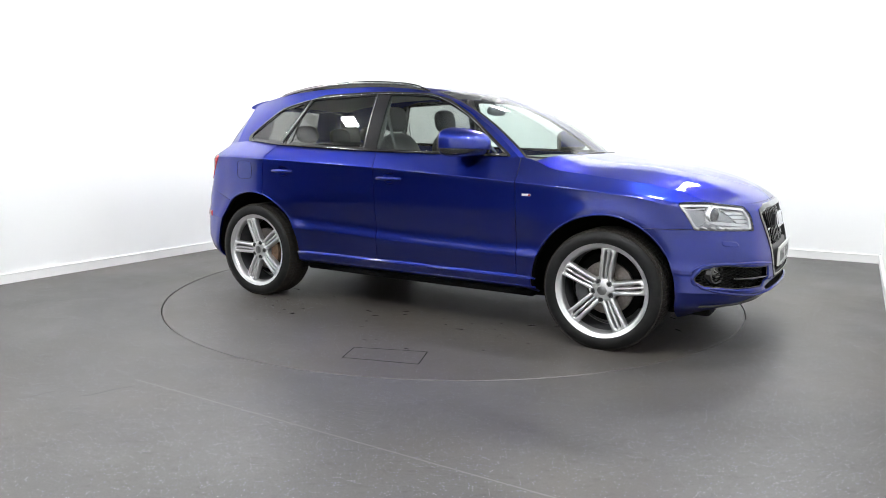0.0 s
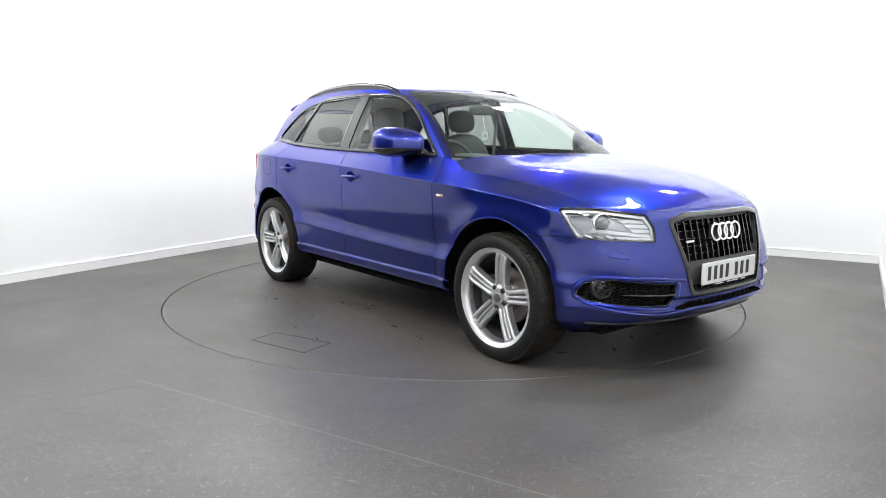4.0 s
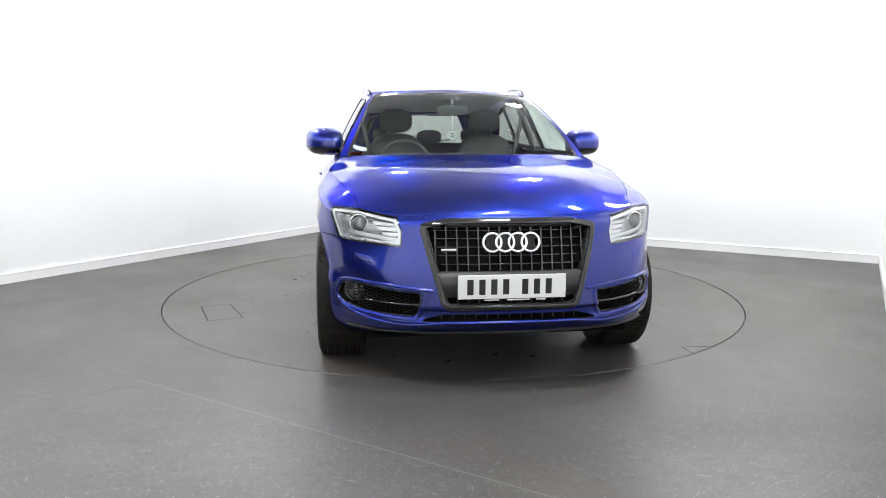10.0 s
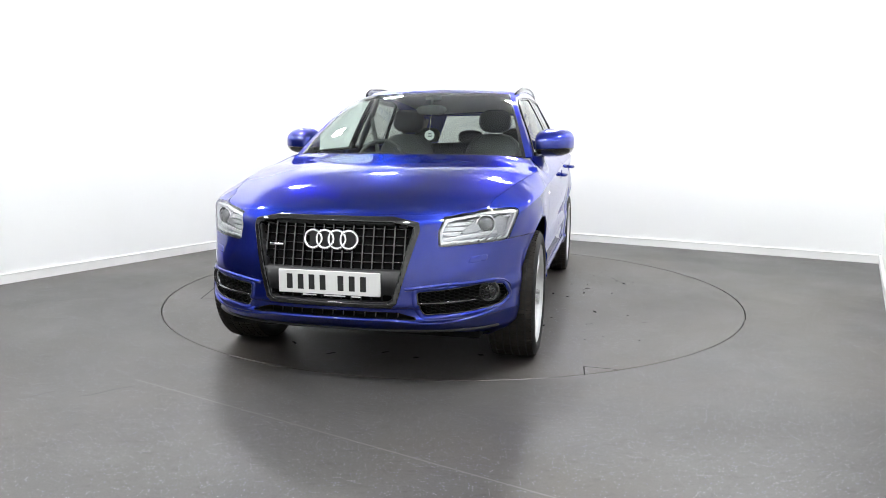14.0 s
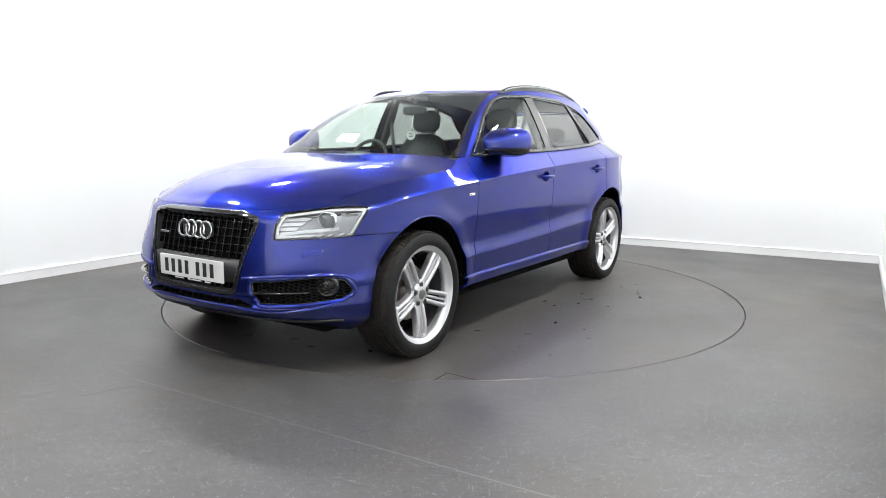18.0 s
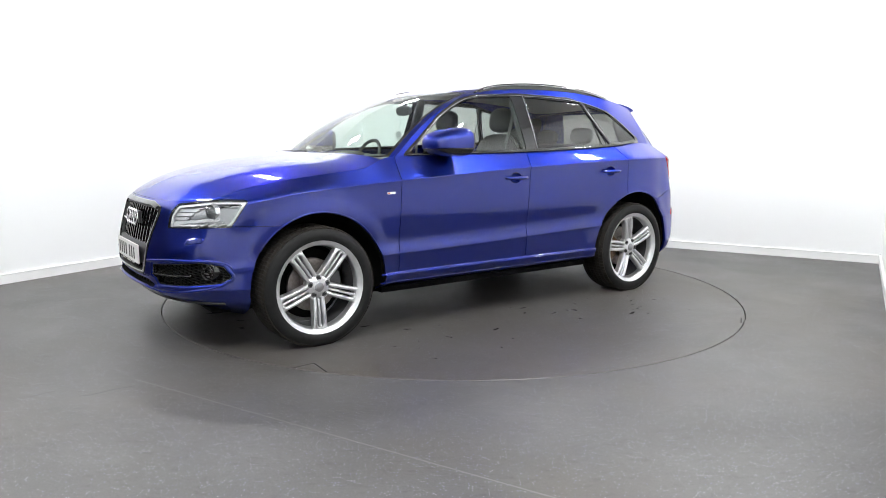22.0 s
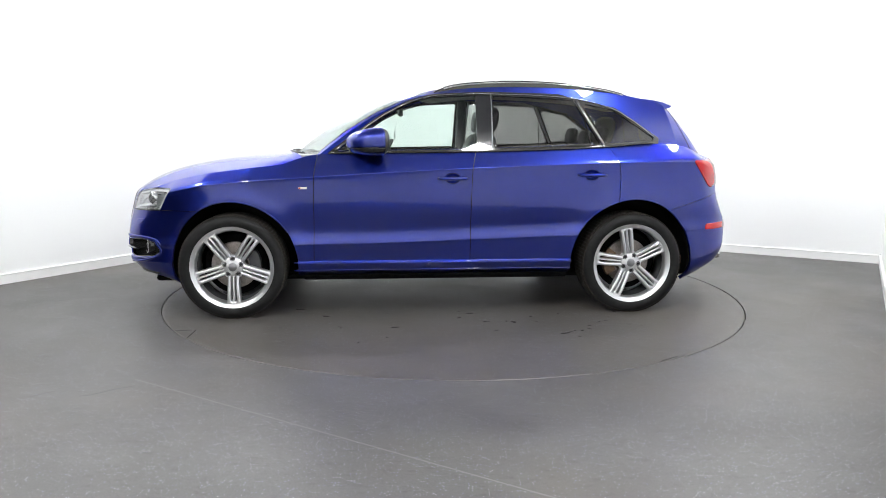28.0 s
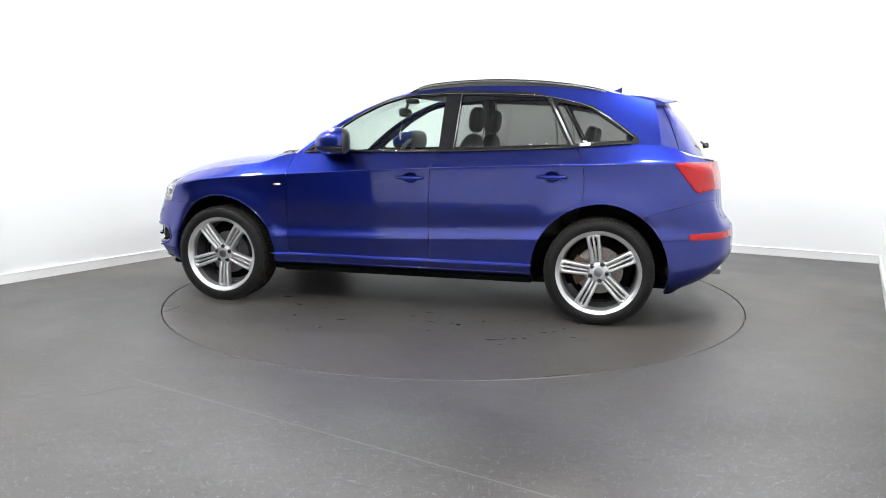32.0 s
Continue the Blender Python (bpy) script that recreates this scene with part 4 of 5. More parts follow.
def arch_lip(cx, r, side, material):
    """A narrow rounded lip round the wheel arch, following the flare of the body."""
    pts = []
    for i in range(41):
        a = radians(32 + 116 * i / 40)
        c_ = math.cos(a)
        x, z = cx + r * c_ / ((1.11 if cx > 0 else 1.0) if c_ > 0 else (1.0 if cx > 0 else 1.05)), WZ + r * math.sin(a)
        col = int(np.argmin(np.abs(RING[:, len(vv) // 2, 0] - x) + (RING[:, len(vv) // 2, 1] < 0.5) * 9))
        y = float(np.interp(z, RING[col, :, 2], RING[col, :, 1]))
        pts.append((x, side * (y - 0.004), z))
    bm = bmesh.new()
    rod(bm, pts, 0.0065, 8)
    part("arch_lip", bm, material, car)


for x, side, phase in ((AX, 1, 90), (-AX, 1, -80), (AX, -1, -98), (-AX, -1, -146)):
    wheel("wheel", x, side, phase)
    brake(x, side)
    wheel_well(x, side, 0.468 if x > 0 else 0.478)
    arch_lip(AX + 0.004 if x > 0 else -AX - 0.008, 0.452 if x > 0 else 0.462, side, M_PAINT)

# ---------------------------------------------------------------- places on the body
_front = RING[:, :, :].reshape(-1, 3)


def front_x(y, z):
    """How far forward the nose stands at (y, z)."""
    m = _front[(_front[:, 0] > 1.5)]
    d = (m[:, 1] - abs(y)) ** 2 + (m[:, 2] - z) ** 2
    k = np.argsort(d)[:6]
    w = 1 / (d[k] + 1e-7)
    return float((m[k, 0] * w).sum() / w.sum())


def side_y(x, z):
    """How far out the flank stands at (x, z)."""
    m = _front[(np.abs(_front[:, 0] - x) < 0.12) & (_front[:, 1] > 0.3)]
    d = (m[:, 0] - x) ** 2 + (m[:, 2] - z) ** 2
    k = np.argsort(d)[:6]
    w = 1 / (d[k] + 1e-7)
    return float((m[k, 1] * w).sum() / w.sum())


def superbox(cx, cy, cz, hx, hy, hz, p=3.0, nu=28, nv=16):
    """A rounded block: a superellipsoid."""
    vs, fs = [], []
    f = lambda c: math.copysign(abs(c) ** (2 / p), c)
    for j in range(nv + 1):
        b = -math.pi / 2 + math.pi * j / nv
        for i in range(nu):
            a = 2 * math.pi * i / nu
            vs.append((cx + hx * f(math.cos(b)) * f(math.cos(a)), cy + hy * f(math.cos(b)) * f(math.sin(a)), cz + hz * f(math.sin(b))))
    for j in range(nv):
        for i in range(nu):
            fs.append((j * nu + i, j * nu + (i + 1) % nu, (j + 1) * nu + (i + 1) % nu, (j + 1) * nu + i))
    return np.array(vs), fs


def moved(data, m):
    return np.array([(m @ Vector(v))[:] for v in data[0]]), data[1]


def pull(data, d, way=None):
    """The sheet moved along its normals, or along one way."""
    if way is not None:
        return np.asarray(data[0]) + np.array(way, float) / np.linalg.norm(way) * d, data[1]
    return np.asarray(data[0]) + vertex_normals(data) * d, data[1]


def strip(pts, r, material, name, parent, label="", sides=8, flat=1.0):
    bm = bmesh.new()
    rod(bm, pts, r, sides, flat=flat)
    return part(name, bm, material, parent, label)


SIDES = (lambda d: d, mirrored)
for s_ in (1, -1):
    for z_, r_ in ((0.386, 0.0055), (0.330, 0.005)):
        strip([(x, s_ * (side_y(x, z_) - 0.001), z_) for x in np.linspace(0.985, -0.955, 40)], r_, M_PAINT, "sill_edge", car)
sg = (1, -1)

# ---------------------------------------------------------------- headlamps
HL = PANELS["headlamp"]


def rel(g, lo, hi):
    return lambda V: np.minimum(g(V) - lo, hi - g(V))


for side in (0, 1):
    F = SIDES[side]
    out_ = np.array([0.76, 0.60, 0.24])
    aimed = out_ * (1, sg[side], 1)
    lamp = part("headlamp", thick(F(pull(HL, -0.040, out_)), 0.002, way=aimed), M_LAMPGREY, car, "clear headlamp with white daytime light frame")
    part("lamp_rim", thick(F(pull(clip(HL, rel(HEADLIGHT, -1, 0.005)), -0.002, out_)), 0.012, way=aimed), M_BLACKGLOSS, lamp, "black lamp rim")
    part("light_frame", thick(F(pull(clip(HL, rel(HEADLIGHT, 0.011, 0.024)), -0.010, out_)), 0.030, way=aimed), M_LAMPWHITE, lamp, "white daytime light frame")
    part("inner_frame", thick(F(pull(clip(HL, rel(HEADLIGHT, 0.032, 0.037)), -0.022, out_)), 0.02, way=aimed), M_LAMPWHITE, lamp)
    # dark projector, chrome collar, stepped reflector
    x0, y0, z0 = front_x(0.715, 0.818) - 0.040, 0.715, 0.818
    m = pose(x0, sg[side] * y0, z0, 0, 0, 0)
    bowl = lathe([(0.0, 0.028), (0.020, 0.026), (0.033, 0.017), (0.040, 0.0), (0.041, -0.03)], 32)
    rot = pose(0, 0, 0, 0, 0, -90 + sg[side] * 22)
    part("projector", moved(bowl, m @ rot), M_PROJECTOR, lamp, "grey glass projector lens")
    part("projector_collar", moved(lathe([(0.041, -0.03), (0.043, 0.010), (0.049, 0.010), (0.052, -0.02)], 32), m @ rot), M_CHROME, lamp)
    wedge = cut(HL, (sd_poly([(0.70, 0.858), (0.615, 0.79), (0.64, 0.782), (0.71, 0.79), (0.75, 0.858)], 0.01, (1, 2)), 1))
    part("lamp_bezel", thick(F(pull(wedge, -0.032, out_)), 0.008), M_LAMPGREY, lamp, "silver lamp bezel")
    for k in range(3):
        zz = 0.772 + 0.024 * k
        seg_ = cut(HL, (sd_poly([(0.535, zz), (0.535, zz + 0.017), (0.635 + 0.02 * k, zz + 0.022), (0.615 + 0.02 * k, zz + 0.003)], 0.004, (1, 2)), 1))
        if len(seg_[0]):
            part("reflector_step", thick(F(pull(seg_, -0.024, out_)), 0.014), M_LAMPWHITE, lamp)
    lower_seg = cut(HL, (sd_poly([(0.53, 0.745), (0.54, 0.764), (0.79, 0.795), (0.775, 0.775)], 0.005, (1, 2)), 1))
    part("indicator_bar", thick(F(pull(lower_seg, -0.022, out_)), 0.014), M_LAMPWHITE, lamp)
    part("lens", F(pull(HL, -0.001)), M_LENS, lamp, "clear headlamp lens")

# ---------------------------------------------------------------- grille
full = both(oriented(cut(shell, (GRILLE, 1)), CENTRE))
grille = part("grille", thick(pull(clip(full, rel(GRILLE, -1, 0.024)), 0.004), 0.02), M_BLACKGLOSS, car, "gloss black single-frame grille with square mesh")
part("grille_inner_frame", thick(pull(clip(full, rel(GRILLE, 0.024, 0.032)), -0.006), 0.04), M_BLACK, grille)
part("grille_back", pull(clip(full, minus(GRILLE, 0.02)), -0.055), M_DARK, grille, "black duct behind the mesh")


def plane_x(z):
    return front_x(0.1, z) - 0.022


def grille_edge(z):
    """Half width of the open grille at height z."""
    return 0.335 + (0.432 - 0.335) * min(max((z - 0.445) / 0.355, 0), 1) - 0.030 - max(0, z - 0.80) * 1.2


for i in range(-7, 8):
    y = i * 0.0515
    pts = []
    for z in np.linspace(0.605, 0.832, 8):
        if abs(y) < grille_edge(z) + 0.006:
            pts.append((front_x(y, z) - 0.026, y, z))
    if len(pts) > 2:
        bm = bmesh.new()
        for a, b in zip(pts, pts[1:]):
            q = []
            for p in (a, b):
                q += [bm.verts.new((p[0] - 0.02, p[1] - 0.0055, p[2])), bm.verts.new((p[0] + 0.004, p[1] - 0.0035, p[2])), bm.verts.new((p[0] + 0.004, p[1] + 0.0035, p[2])), bm.verts.new((p[0] - 0.02, p[1] + 0.0055, p[2]))]
            for k in range(3):
                bm.faces.new((q[k], q[k + 1], q[k + 5], q[k + 4]))
        part("grille_bar", bm, M_BLACKGLOSS, grille, smooth=False)
    pts = [(front_x(y, z) - 0.03, y, z) for z in (0.438, 0.46, 0.492) if abs(y) < grille_edge(z) + 0.006]
    if len(pts) > 1:
        strip(pts, 0.004, M_BLACK, "grille_bar", grille, sides=6)
for z in (0.645, 0.685, 0.725, 0.765, 0.803):
    w = grille_edge(z)
    pts = [(front_x(w * t, z) - 0.036, w * t, z) for t in np.linspace(-1, 1, 15)]
    strip(pts, 0.0045, M_BLACKGLOSS, "grille_slat", grille, sides=6)
# plate holder: a satin panel across the grille
bm = bmesh.new()
rows = []
for z in (0.488, 0.494, 0.606, 0.613):
    w = grille_edge(z) + 0.004
    back = 0.03 if z in (0.488, 0.613) else 0.006
    rows.append([bm.verts.new((front_x(w * t, z) - back, w * t, z)) for t in np.linspace(-1, 1, 25)])
for a, b in zip(rows, rows[1:]):
    for k in range(24):
        bm.faces.new((a[k], a[k + 1], b[k + 1], b[k]))
part("plate_holder", bm, M_BLACK, grille, "satin black plate holder")

plate = new("number_plate")
plate.parent = car
tagged(plate, "white plate with a row of black bars")
PX, PZ = front_x(0.0, 0.545) + 0.006, 0.5445
bm = bmesh.new()
box(bm, PX - 0.012, PX, -0.262, 0.262, PZ - 0.0575, PZ + 0.0575, 0.003)
part("plate_base", bm, M_PLATE, plate, smooth=False)
yy0 = -0.205
for k in range(7):
    y = yy0 + 0.0575 * k + (0.035 if k > 3 else 0.0)
    bm = bmesh.new()
    box(bm, PX, PX + 0.0008, y - 0.013, y + 0.017, PZ - 0.037, PZ + 0.037)
    part("plate_bar", bm, M_INK, plate, smooth=False)
for y, w in ((-0.10, 0.07), (0.03, 0.11), (0.14, 0.045)):
    bm = bmesh.new()
    box(bm, PX - 0.002, PX + 0.0008, y - w / 2, y + w / 2, PZ - 0.066, PZ - 0.060)
    part("plate_bar", bm, M_PLATE, plate, smooth=False)

# emblem: four linked rings
emblem = new("emblem")
emblem.parent = car
tagged(emblem, "chrome emblem of four linked rings")
RXc = front_x(0, 0.752) + 0.004
bm = bmesh.new()
box(bm, RXc - 0.03, RXc - 0.012, -0.118, 0.118, 0.715, 0.79, 0.004)
part("emblem_base", bm, M_BLACK, emblem, smooth=False)
for k in range(4):
    prof = [(0.0435 + 0.0072 * math.cos(a), 0.0055 * math.sin(a)) for a in np.linspace(0, 2 * math.pi, 13)]
    lean = pose(RXc, -0.0927 + 0.0618 * k, 0.752, 0, -9, 0) @ pose(0.0015 * (k % 2), 0, 0, 0, 0, -90)
    part("ring", moved(lathe(prof, 40), lean), M_CHROME, emblem)
bm = bmesh.new()
box(bm, front_x(0.3, 0.716) - 0.02, front_x(0.3, 0.716) - 0.008, -0.335, -0.262, 0.709, 0.722, 0.002)
part("grille_badge", bm, M_CHROME, car, "small chrome badge")

# ---------------------------------------------------------------- front bumper: intakes, fog lamps, lip
IN = oriented(cut(shell, (INTAKE, 1)), CENTRE)
wide = lambda V: np.minimum(INTAKE(V) + 0.020, V[:, 0] - 1.79)
frame_ = oriented(cut(shell, (wide, 1), (INTAKE, -1), (ARCH_F, -1)), CENTRE)
for side in (0, 1):
    F = SIDES[side]
    s_ = sg[side]
    intake = part("air_intake", thick(F(pull(IN, -0.05)), 0.002), M_DARK, car, "black honeycomb air intake")
    part("intake_wall", thick(F(pull(clip(IN, rel(INTAKE, -1, 0.006)), -0.002)), 0.055), M_BLACKGLOSS, intake)
    bulged = frame_[0].copy()
    gv = INTAKE(bulged) + 0.020
    bulged = bulged + vertex_normals(frame_) * (0.006 * np.sin(np.pi * np.clip(gv / 0.020, 0, 1)) ** 0.7)[:, None]
    part("intake_frame", thick(F((bulged, frame_[1])), 0.004, 0.001), M_PAINT, front_bumper, crease=50)
    # honeycomb
    bm = bmesh.new()
    cell = 0.0125
    seen = set()
    for r in range(-1, 13):
        for c in range(-1, 31):
            cy, cz = 0.39 + c * cell * 1.5 * 1.15, 0.36 + (r + 0.5 * (c % 2)) * cell * 1.30
            pts = []
            for k in range(6):
                a = math.pi / 3 * k
                pts.append((cy + cell * 1.12 * math.cos(a), cz + cell * 0.74 * math.sin(a)))
            for k in range(6):
                a, b = pts[k], pts[(k + 1) % 6]
                key = tuple(sorted(((round(a[0], 3), round(a[1], 3)), (round(b[0], 3), round(b[1], 3)))))
                my, mz = (a[0] + b[0]) / 2, (a[1] + b[1]) / 2
                if key in seen or my > 0.83 or INTAKE(np.array([[front_x(my, mz), my, mz]]))[0] < 0.004:
                    continue
                seen.add(key)
                pa, pb = [Vector((front_x(p[0], p[1]) - 0.026, s_ * p[0], p[1])) for p in (a, b)]
                d = (pb - pa).normalized()
                up = Vector((1, 0, 0)).cross(d).normalized() * 0.0017
                q = [bm.verts.new(v) for v in (pa - up, pa + up, pb + up, pb - up)]
                q2 = [bm.verts.new(v + Vector((-0.014, 0, 0))) for v in (pa - up, pa + up, pb + up, pb - up)]
                bm.faces.new(q)
                bm.faces.new((q[0], q[3], q2[3], q2[0]))
                bm.faces.new((q[1], q2[1], q2[2], q[2]))
    part("honeycomb_mesh", bm, M_SEAM, intake, smooth=False)
    # blade from the fog lamp inwards
    pts = [(front_x(y, 0.462 - 0.02 * (0.72 - y)) - 0.004, s_ * y, 0.462 - 0.025 * (0.72 - y)) for y in np.linspace(0.69, 0.40, 10)]
    strip(pts, [0.012, 0.012, 0.012, 0.012, 0.012, 0.012, 0.011, 0.010, 0.008, 0.003], M_BLACKGLOSS, "intake_blade", intake, flat=0.6)
    # fog lamp
    fx, fy, fz = front_x(0.748, 0.488) - 0.030, 0.742, 0.488
    fog = new("fog_lamp")
    fog.parent = car
    tagged(fog, "round fog lamp in a black bezel")
    aim = pose(fx, s_ * fy, fz, 0, 0, s_ * 30 - 90)
    part("bezel", moved(lathe([(0.043, 0.004), (0.047, 0.012), (0.056, 0.008), (0.064, -0.03)], 36), aim), M_BLACKGLOSS, fog, "gloss black bezel")
    part("chrome_ring", moved(lathe([(0.0385, 0.0), (0.040, 0.009), (0.044, 0.010), (0.045, 0.0)], 36), aim), M_BLACKGLOSS, fog)
    part("reflector", moved(lathe([(0.0, -0.035), (0.02, -0.03), (0.034, -0.012), (0.040, 0.0)], 32), aim), M_ALU, fog)
    part("bulb_shield", moved(lathe([(0.0, 0.0), (0.012, -0.002), (0.014, -0.02)], 20), aim), M_ALLOYDARK, fog)
    part("lens", moved(lathe([(0.0, 0.012), (0.015, 0.0108), (0.03, 0.006), (0.040, 0.0)], 32), aim), M_LENS, fog, "domed clear lens")
    # washer cap, tow-eye and sensor marks
    wx = front_x(0.70, 0.655)
    cap = cut(PANELS["front_bumper"], (sd_poly([(0.655, 0.640), (0.665, 0.672), (0.735, 0.678), (0.742, 0.650)], 0.006, (1, 2)), 1), (front_only(lambda V: V[:, 0]), 1))
    if len(cap[0]):
        part("washer_cover", thick(F(cap), 0.004, 0.0022), M_PAINT, front_bumper)
# lower duct
SL = both(oriented(cut(shell, (SLOT, 1)), CENTRE))
part("lower_duct", thick(pull(SL, -0.035, (1, 0, 0)), 0.002), M_DARK, car, "black lower duct")
part("duct_wall", thick(pull(clip(SL, rel(SLOT, -1, 0.003)), -0.001), 0.034, way=(1, 0, 0)), M_DARK, car, "black wall of the lower duct")
for i in range(-6, 7):
    y = i * 0.055
    bm = bmesh.new()
    xx = front_x(y, 0.395) - 0.026
    box(bm, xx - 0.015, xx, y - 0.002, y + 0.002, 0.374, 0.410)
    part("duct_rib", bm, M_BLACK, car, smooth=False)
# lower lip that sweeps up round the intakes, and the brow above them
lip_z = hermite([0.0, 0.30, 0.42, 0.50, 0.62, 0.72, 0.79, 0.825, 0.845], [0.369, 0.369, 0.358, 0.352, 0.362, 0.380, 0.405, 0.435, 0.475])
ys_ = np.concatenate([-np.linspace(0.835, 0.30, 46), np.linspace(-0.28, 0.28, 15), np.linspace(0.30, 0.835, 46)])
pts = [(front_x(y, float(lip_z(abs(y)))) - 0.002, y, float(lip_z(abs(y)))) for y in ys_]
strip(pts, [0.011 - 0.006 * max(0, (abs(y) - 0.76) / 0.075) for y in ys_], M_PAINT, "lip_ridge", front_bumper, sides=10, flat=0.8)
brow_z = hermite([0.36, 0.45, 0.60, 0.74, 0.80, 0.83, 0.845], [0.522, 0.532, 0.546, 0.548, 0.538, 0.515, 0.485])
for s_ in (1, -1):
    yb_ = np.linspace(0.375, 0.838, 40)
    pts = [(front_x(y, float(brow_z(y))) - 0.003, s_ * y, float(brow_z(y))) for y in yb_]
    strip(pts, [0.012 - 0.006 * max(0, (y - 0.77) / 0.07) for y in yb_], M_PAINT, "brow_ridge", front_bumper, sides=10, flat=0.8)
pts = [(front_x(y, 0.305) - 0.006, y, 0.300) for y in np.linspace(-0.78, 0.78, 41)]
strip(pts, 0.012, M_BLACK, "splitter", car, "black front splitter", flat=0.7)

# ---------------------------------------------------------------- mirrors, handles, rails
for side in (0, 1):
    s_ = sg[side]
    F = SIDES[side]
    mir = new("door_mirror")
    mir.parent = car
    tagged(mir, "blue door mirror with a black foot")
    body = superbox(0.475, 0.930, 1.212, 0.130, 0.134, 0.100, 3.4, 48, 28)
    b = body[0]
    t = np.clip((b[:, 0] - 0.36) / 0.24, 0, 1)
    b[:, 2] = 1.18 + (b[:, 2] - 1.18) * (1 - 0.38 * t ** 2) * (1 - 0.12 * np.clip((b[:, 1] - 0.95) / 0.10, 0, 1) ** 2)
    b[:, 1] = 0.86 + (b[:, 1] - 0.86) * (1 - 0.22 * t ** 2)
    b[:, 2] += 0.03 * (b[:, 1] - 0.92)
    b[:, 0] -= 0.30 * (b[:, 1] - 0.925)
    body = (b, body[1])
    cutz = lambda V: V[:, 2] - 1.172 - 0.03 * (V[:, 1] - 0.92)
    up = oriented(cut(body, (cutz, 1), (lambda V: V[:, 0] + 0.30 * (V[:, 1] - 0.925) - 0.392, 1)), np.array([0.475, 0.915, 1.2]))
    dn = oriented(cut(body, (lambda V: cutz(V) + 0.003, -1), (lambda V: V[:, 0] + 0.30 * (V[:, 1] - 0.925) - 0.392, 1)), np.array([0.475, 0.915, 1.2]))
    part("mirror_cap", thick(F(up), 0.008), M_PAINT, mir)
    part("mirror_foot", thick(F(dn), 0.008), M_BLACKGLOSS, mir, "gloss black lower shell")
    rim = oriented(cut(body, (lambda V: V[:, 0] + 0.30 * (V[:, 1] - 0.925) - 0.394, -1)), np.array([0.475, 0.915, 1.2]))
    part("mirror_back", F(rim), M_BLACK, mir, "black rear shell")
    gl = moved(superbox(0, 0, 0, 0.004, 0.092, 0.066, 3.2, 28, 12), pose(0.383, 0.92, 1.215, 0, 0, 14))
    part("mirror_glass", F(gl), M_CHROME, mir, "mirror glass")
    bm = bmesh.new()
    rod(bm, [(0.555, s_ * 0.80, 1.128), (0.535, s_ * 0.85, 1.142), (0.50, s_ * 0.89, 1.158)], [0.030, 0.026, 0.028], 12, flat=0.6)
    part("mirror_arm", bm, M_BLACKGLOSS, mir)
    strip([(0.40, s_ * 1.055, 1.176), (0.45, s_ * 1.047, 1.175), (0.50, s_ * 1.028, 1.173), (0.555, s_ * 0.975, 1.171)], 0.003, M_BLACK, "indicator_line", mir, sides=6)
    # sail panel at the foot of the pillar
    for (x0, x1, z, door) in ((-0.005, -0.205, 0.965, doors[side]), (-0.983, -1.183, 0.988, rdoors[side])):
        yc = side_y((x0 + x1) / 2, z)
        # dished recess
        bowl_ = []
        for r_, dep in ((1.0, 0.0), (0.93, 0.020), (0.75, 0.034), (0.4, 0.042), (0.02, 0.044)):
            for k in range(28):
                a_ = 2 * math.pi * k / 28
                xx, zz = (x0 + x1) / 2 + 0.056 * r_ * math.cos(a_), z + 0.038 * r_ * math.sin(a_)
                bowl_.append((xx, s_ * (side_y(xx, zz) - dep), zz))
        ff = [(q * 28 + k, q * 28 + (k + 1) % 28, (q + 1) * 28 + (k + 1) % 28, (q + 1) * 28 + k) for q in range(4) for k in range(28)]
        part("handle_cup", (bowl_, ff), M_PAINT, door, "dished handle recess")
        bm = bmesh.new()
        pts = []
        for k in range(13):
            t = k / 12
            x = x0 + (x1 - x0) * t
            pts.append((x, s_ * (side_y(x, z) + 0.006 + 0.030 * math.sin(math.pi * t) ** 0.45), z))
        rod(bm, pts, [0.009 + 0.006 * math.sin(math.pi * k / 12) ** 0.5 for k in range(13)], 12, flat=0.9)
        part("door_handle", bm, M_PAINT, door, "body-coloured grab handle")
    # roof rail: a flat bar carried on two feet
    rail_pts = spline([(0.0, 0.588, 1.562), (-0.05, 0.596, 1.585), (-0.14, 0.605, 1.610), (-0.32, 0.615, 1.630), (-0.6, 0.62, 1.641), (-0.95, 0.612, 1.628), (-1.22, 0.598, 1.597), (-1.40, 0.582, 1.560), (-1.47, 0.572, 1.535)], 40)
    rail = part("roof_rail", (lambda bm: (rod(bm, [(p[0], s_ * p[1], p[2]) for p in rail_pts], [0.006 + 0.006 * math.sin(math.pi * min(max(k / 39, 0.02), 0.98)) ** 0.4 for k in range(40)], 12, flat=0.75), bm)[1])(bmesh.new()), M_BLACKGLOSS, car, "gloss black roof rail with silver highlight strips")
    bm = bmesh.new()
    cols = []
    for p in rail_pts[1:-1]:
        zr_ = float(np.interp(-p[0], -SD[:, -1, 0], SD[:, -1, 2])) - 0.004
        cols.append([bm.verts.new((p[0], s_ * (p[1] + dy), z_)) for dy, z_ in ((0.006, p[2]), (0.008, min(zr_, p[2])), (-0.006, min(zr_, p[2])), (-0.006, p[2]))])
    for a_, b_ in zip(cols, cols[1:]):
        for k in range(3):
            bm.faces.new((a_[k], a_[k + 1], b_[k + 1], b_[k]))
    part("rail_base", bm, M_BLACKGLOSS, rail, smooth=False)
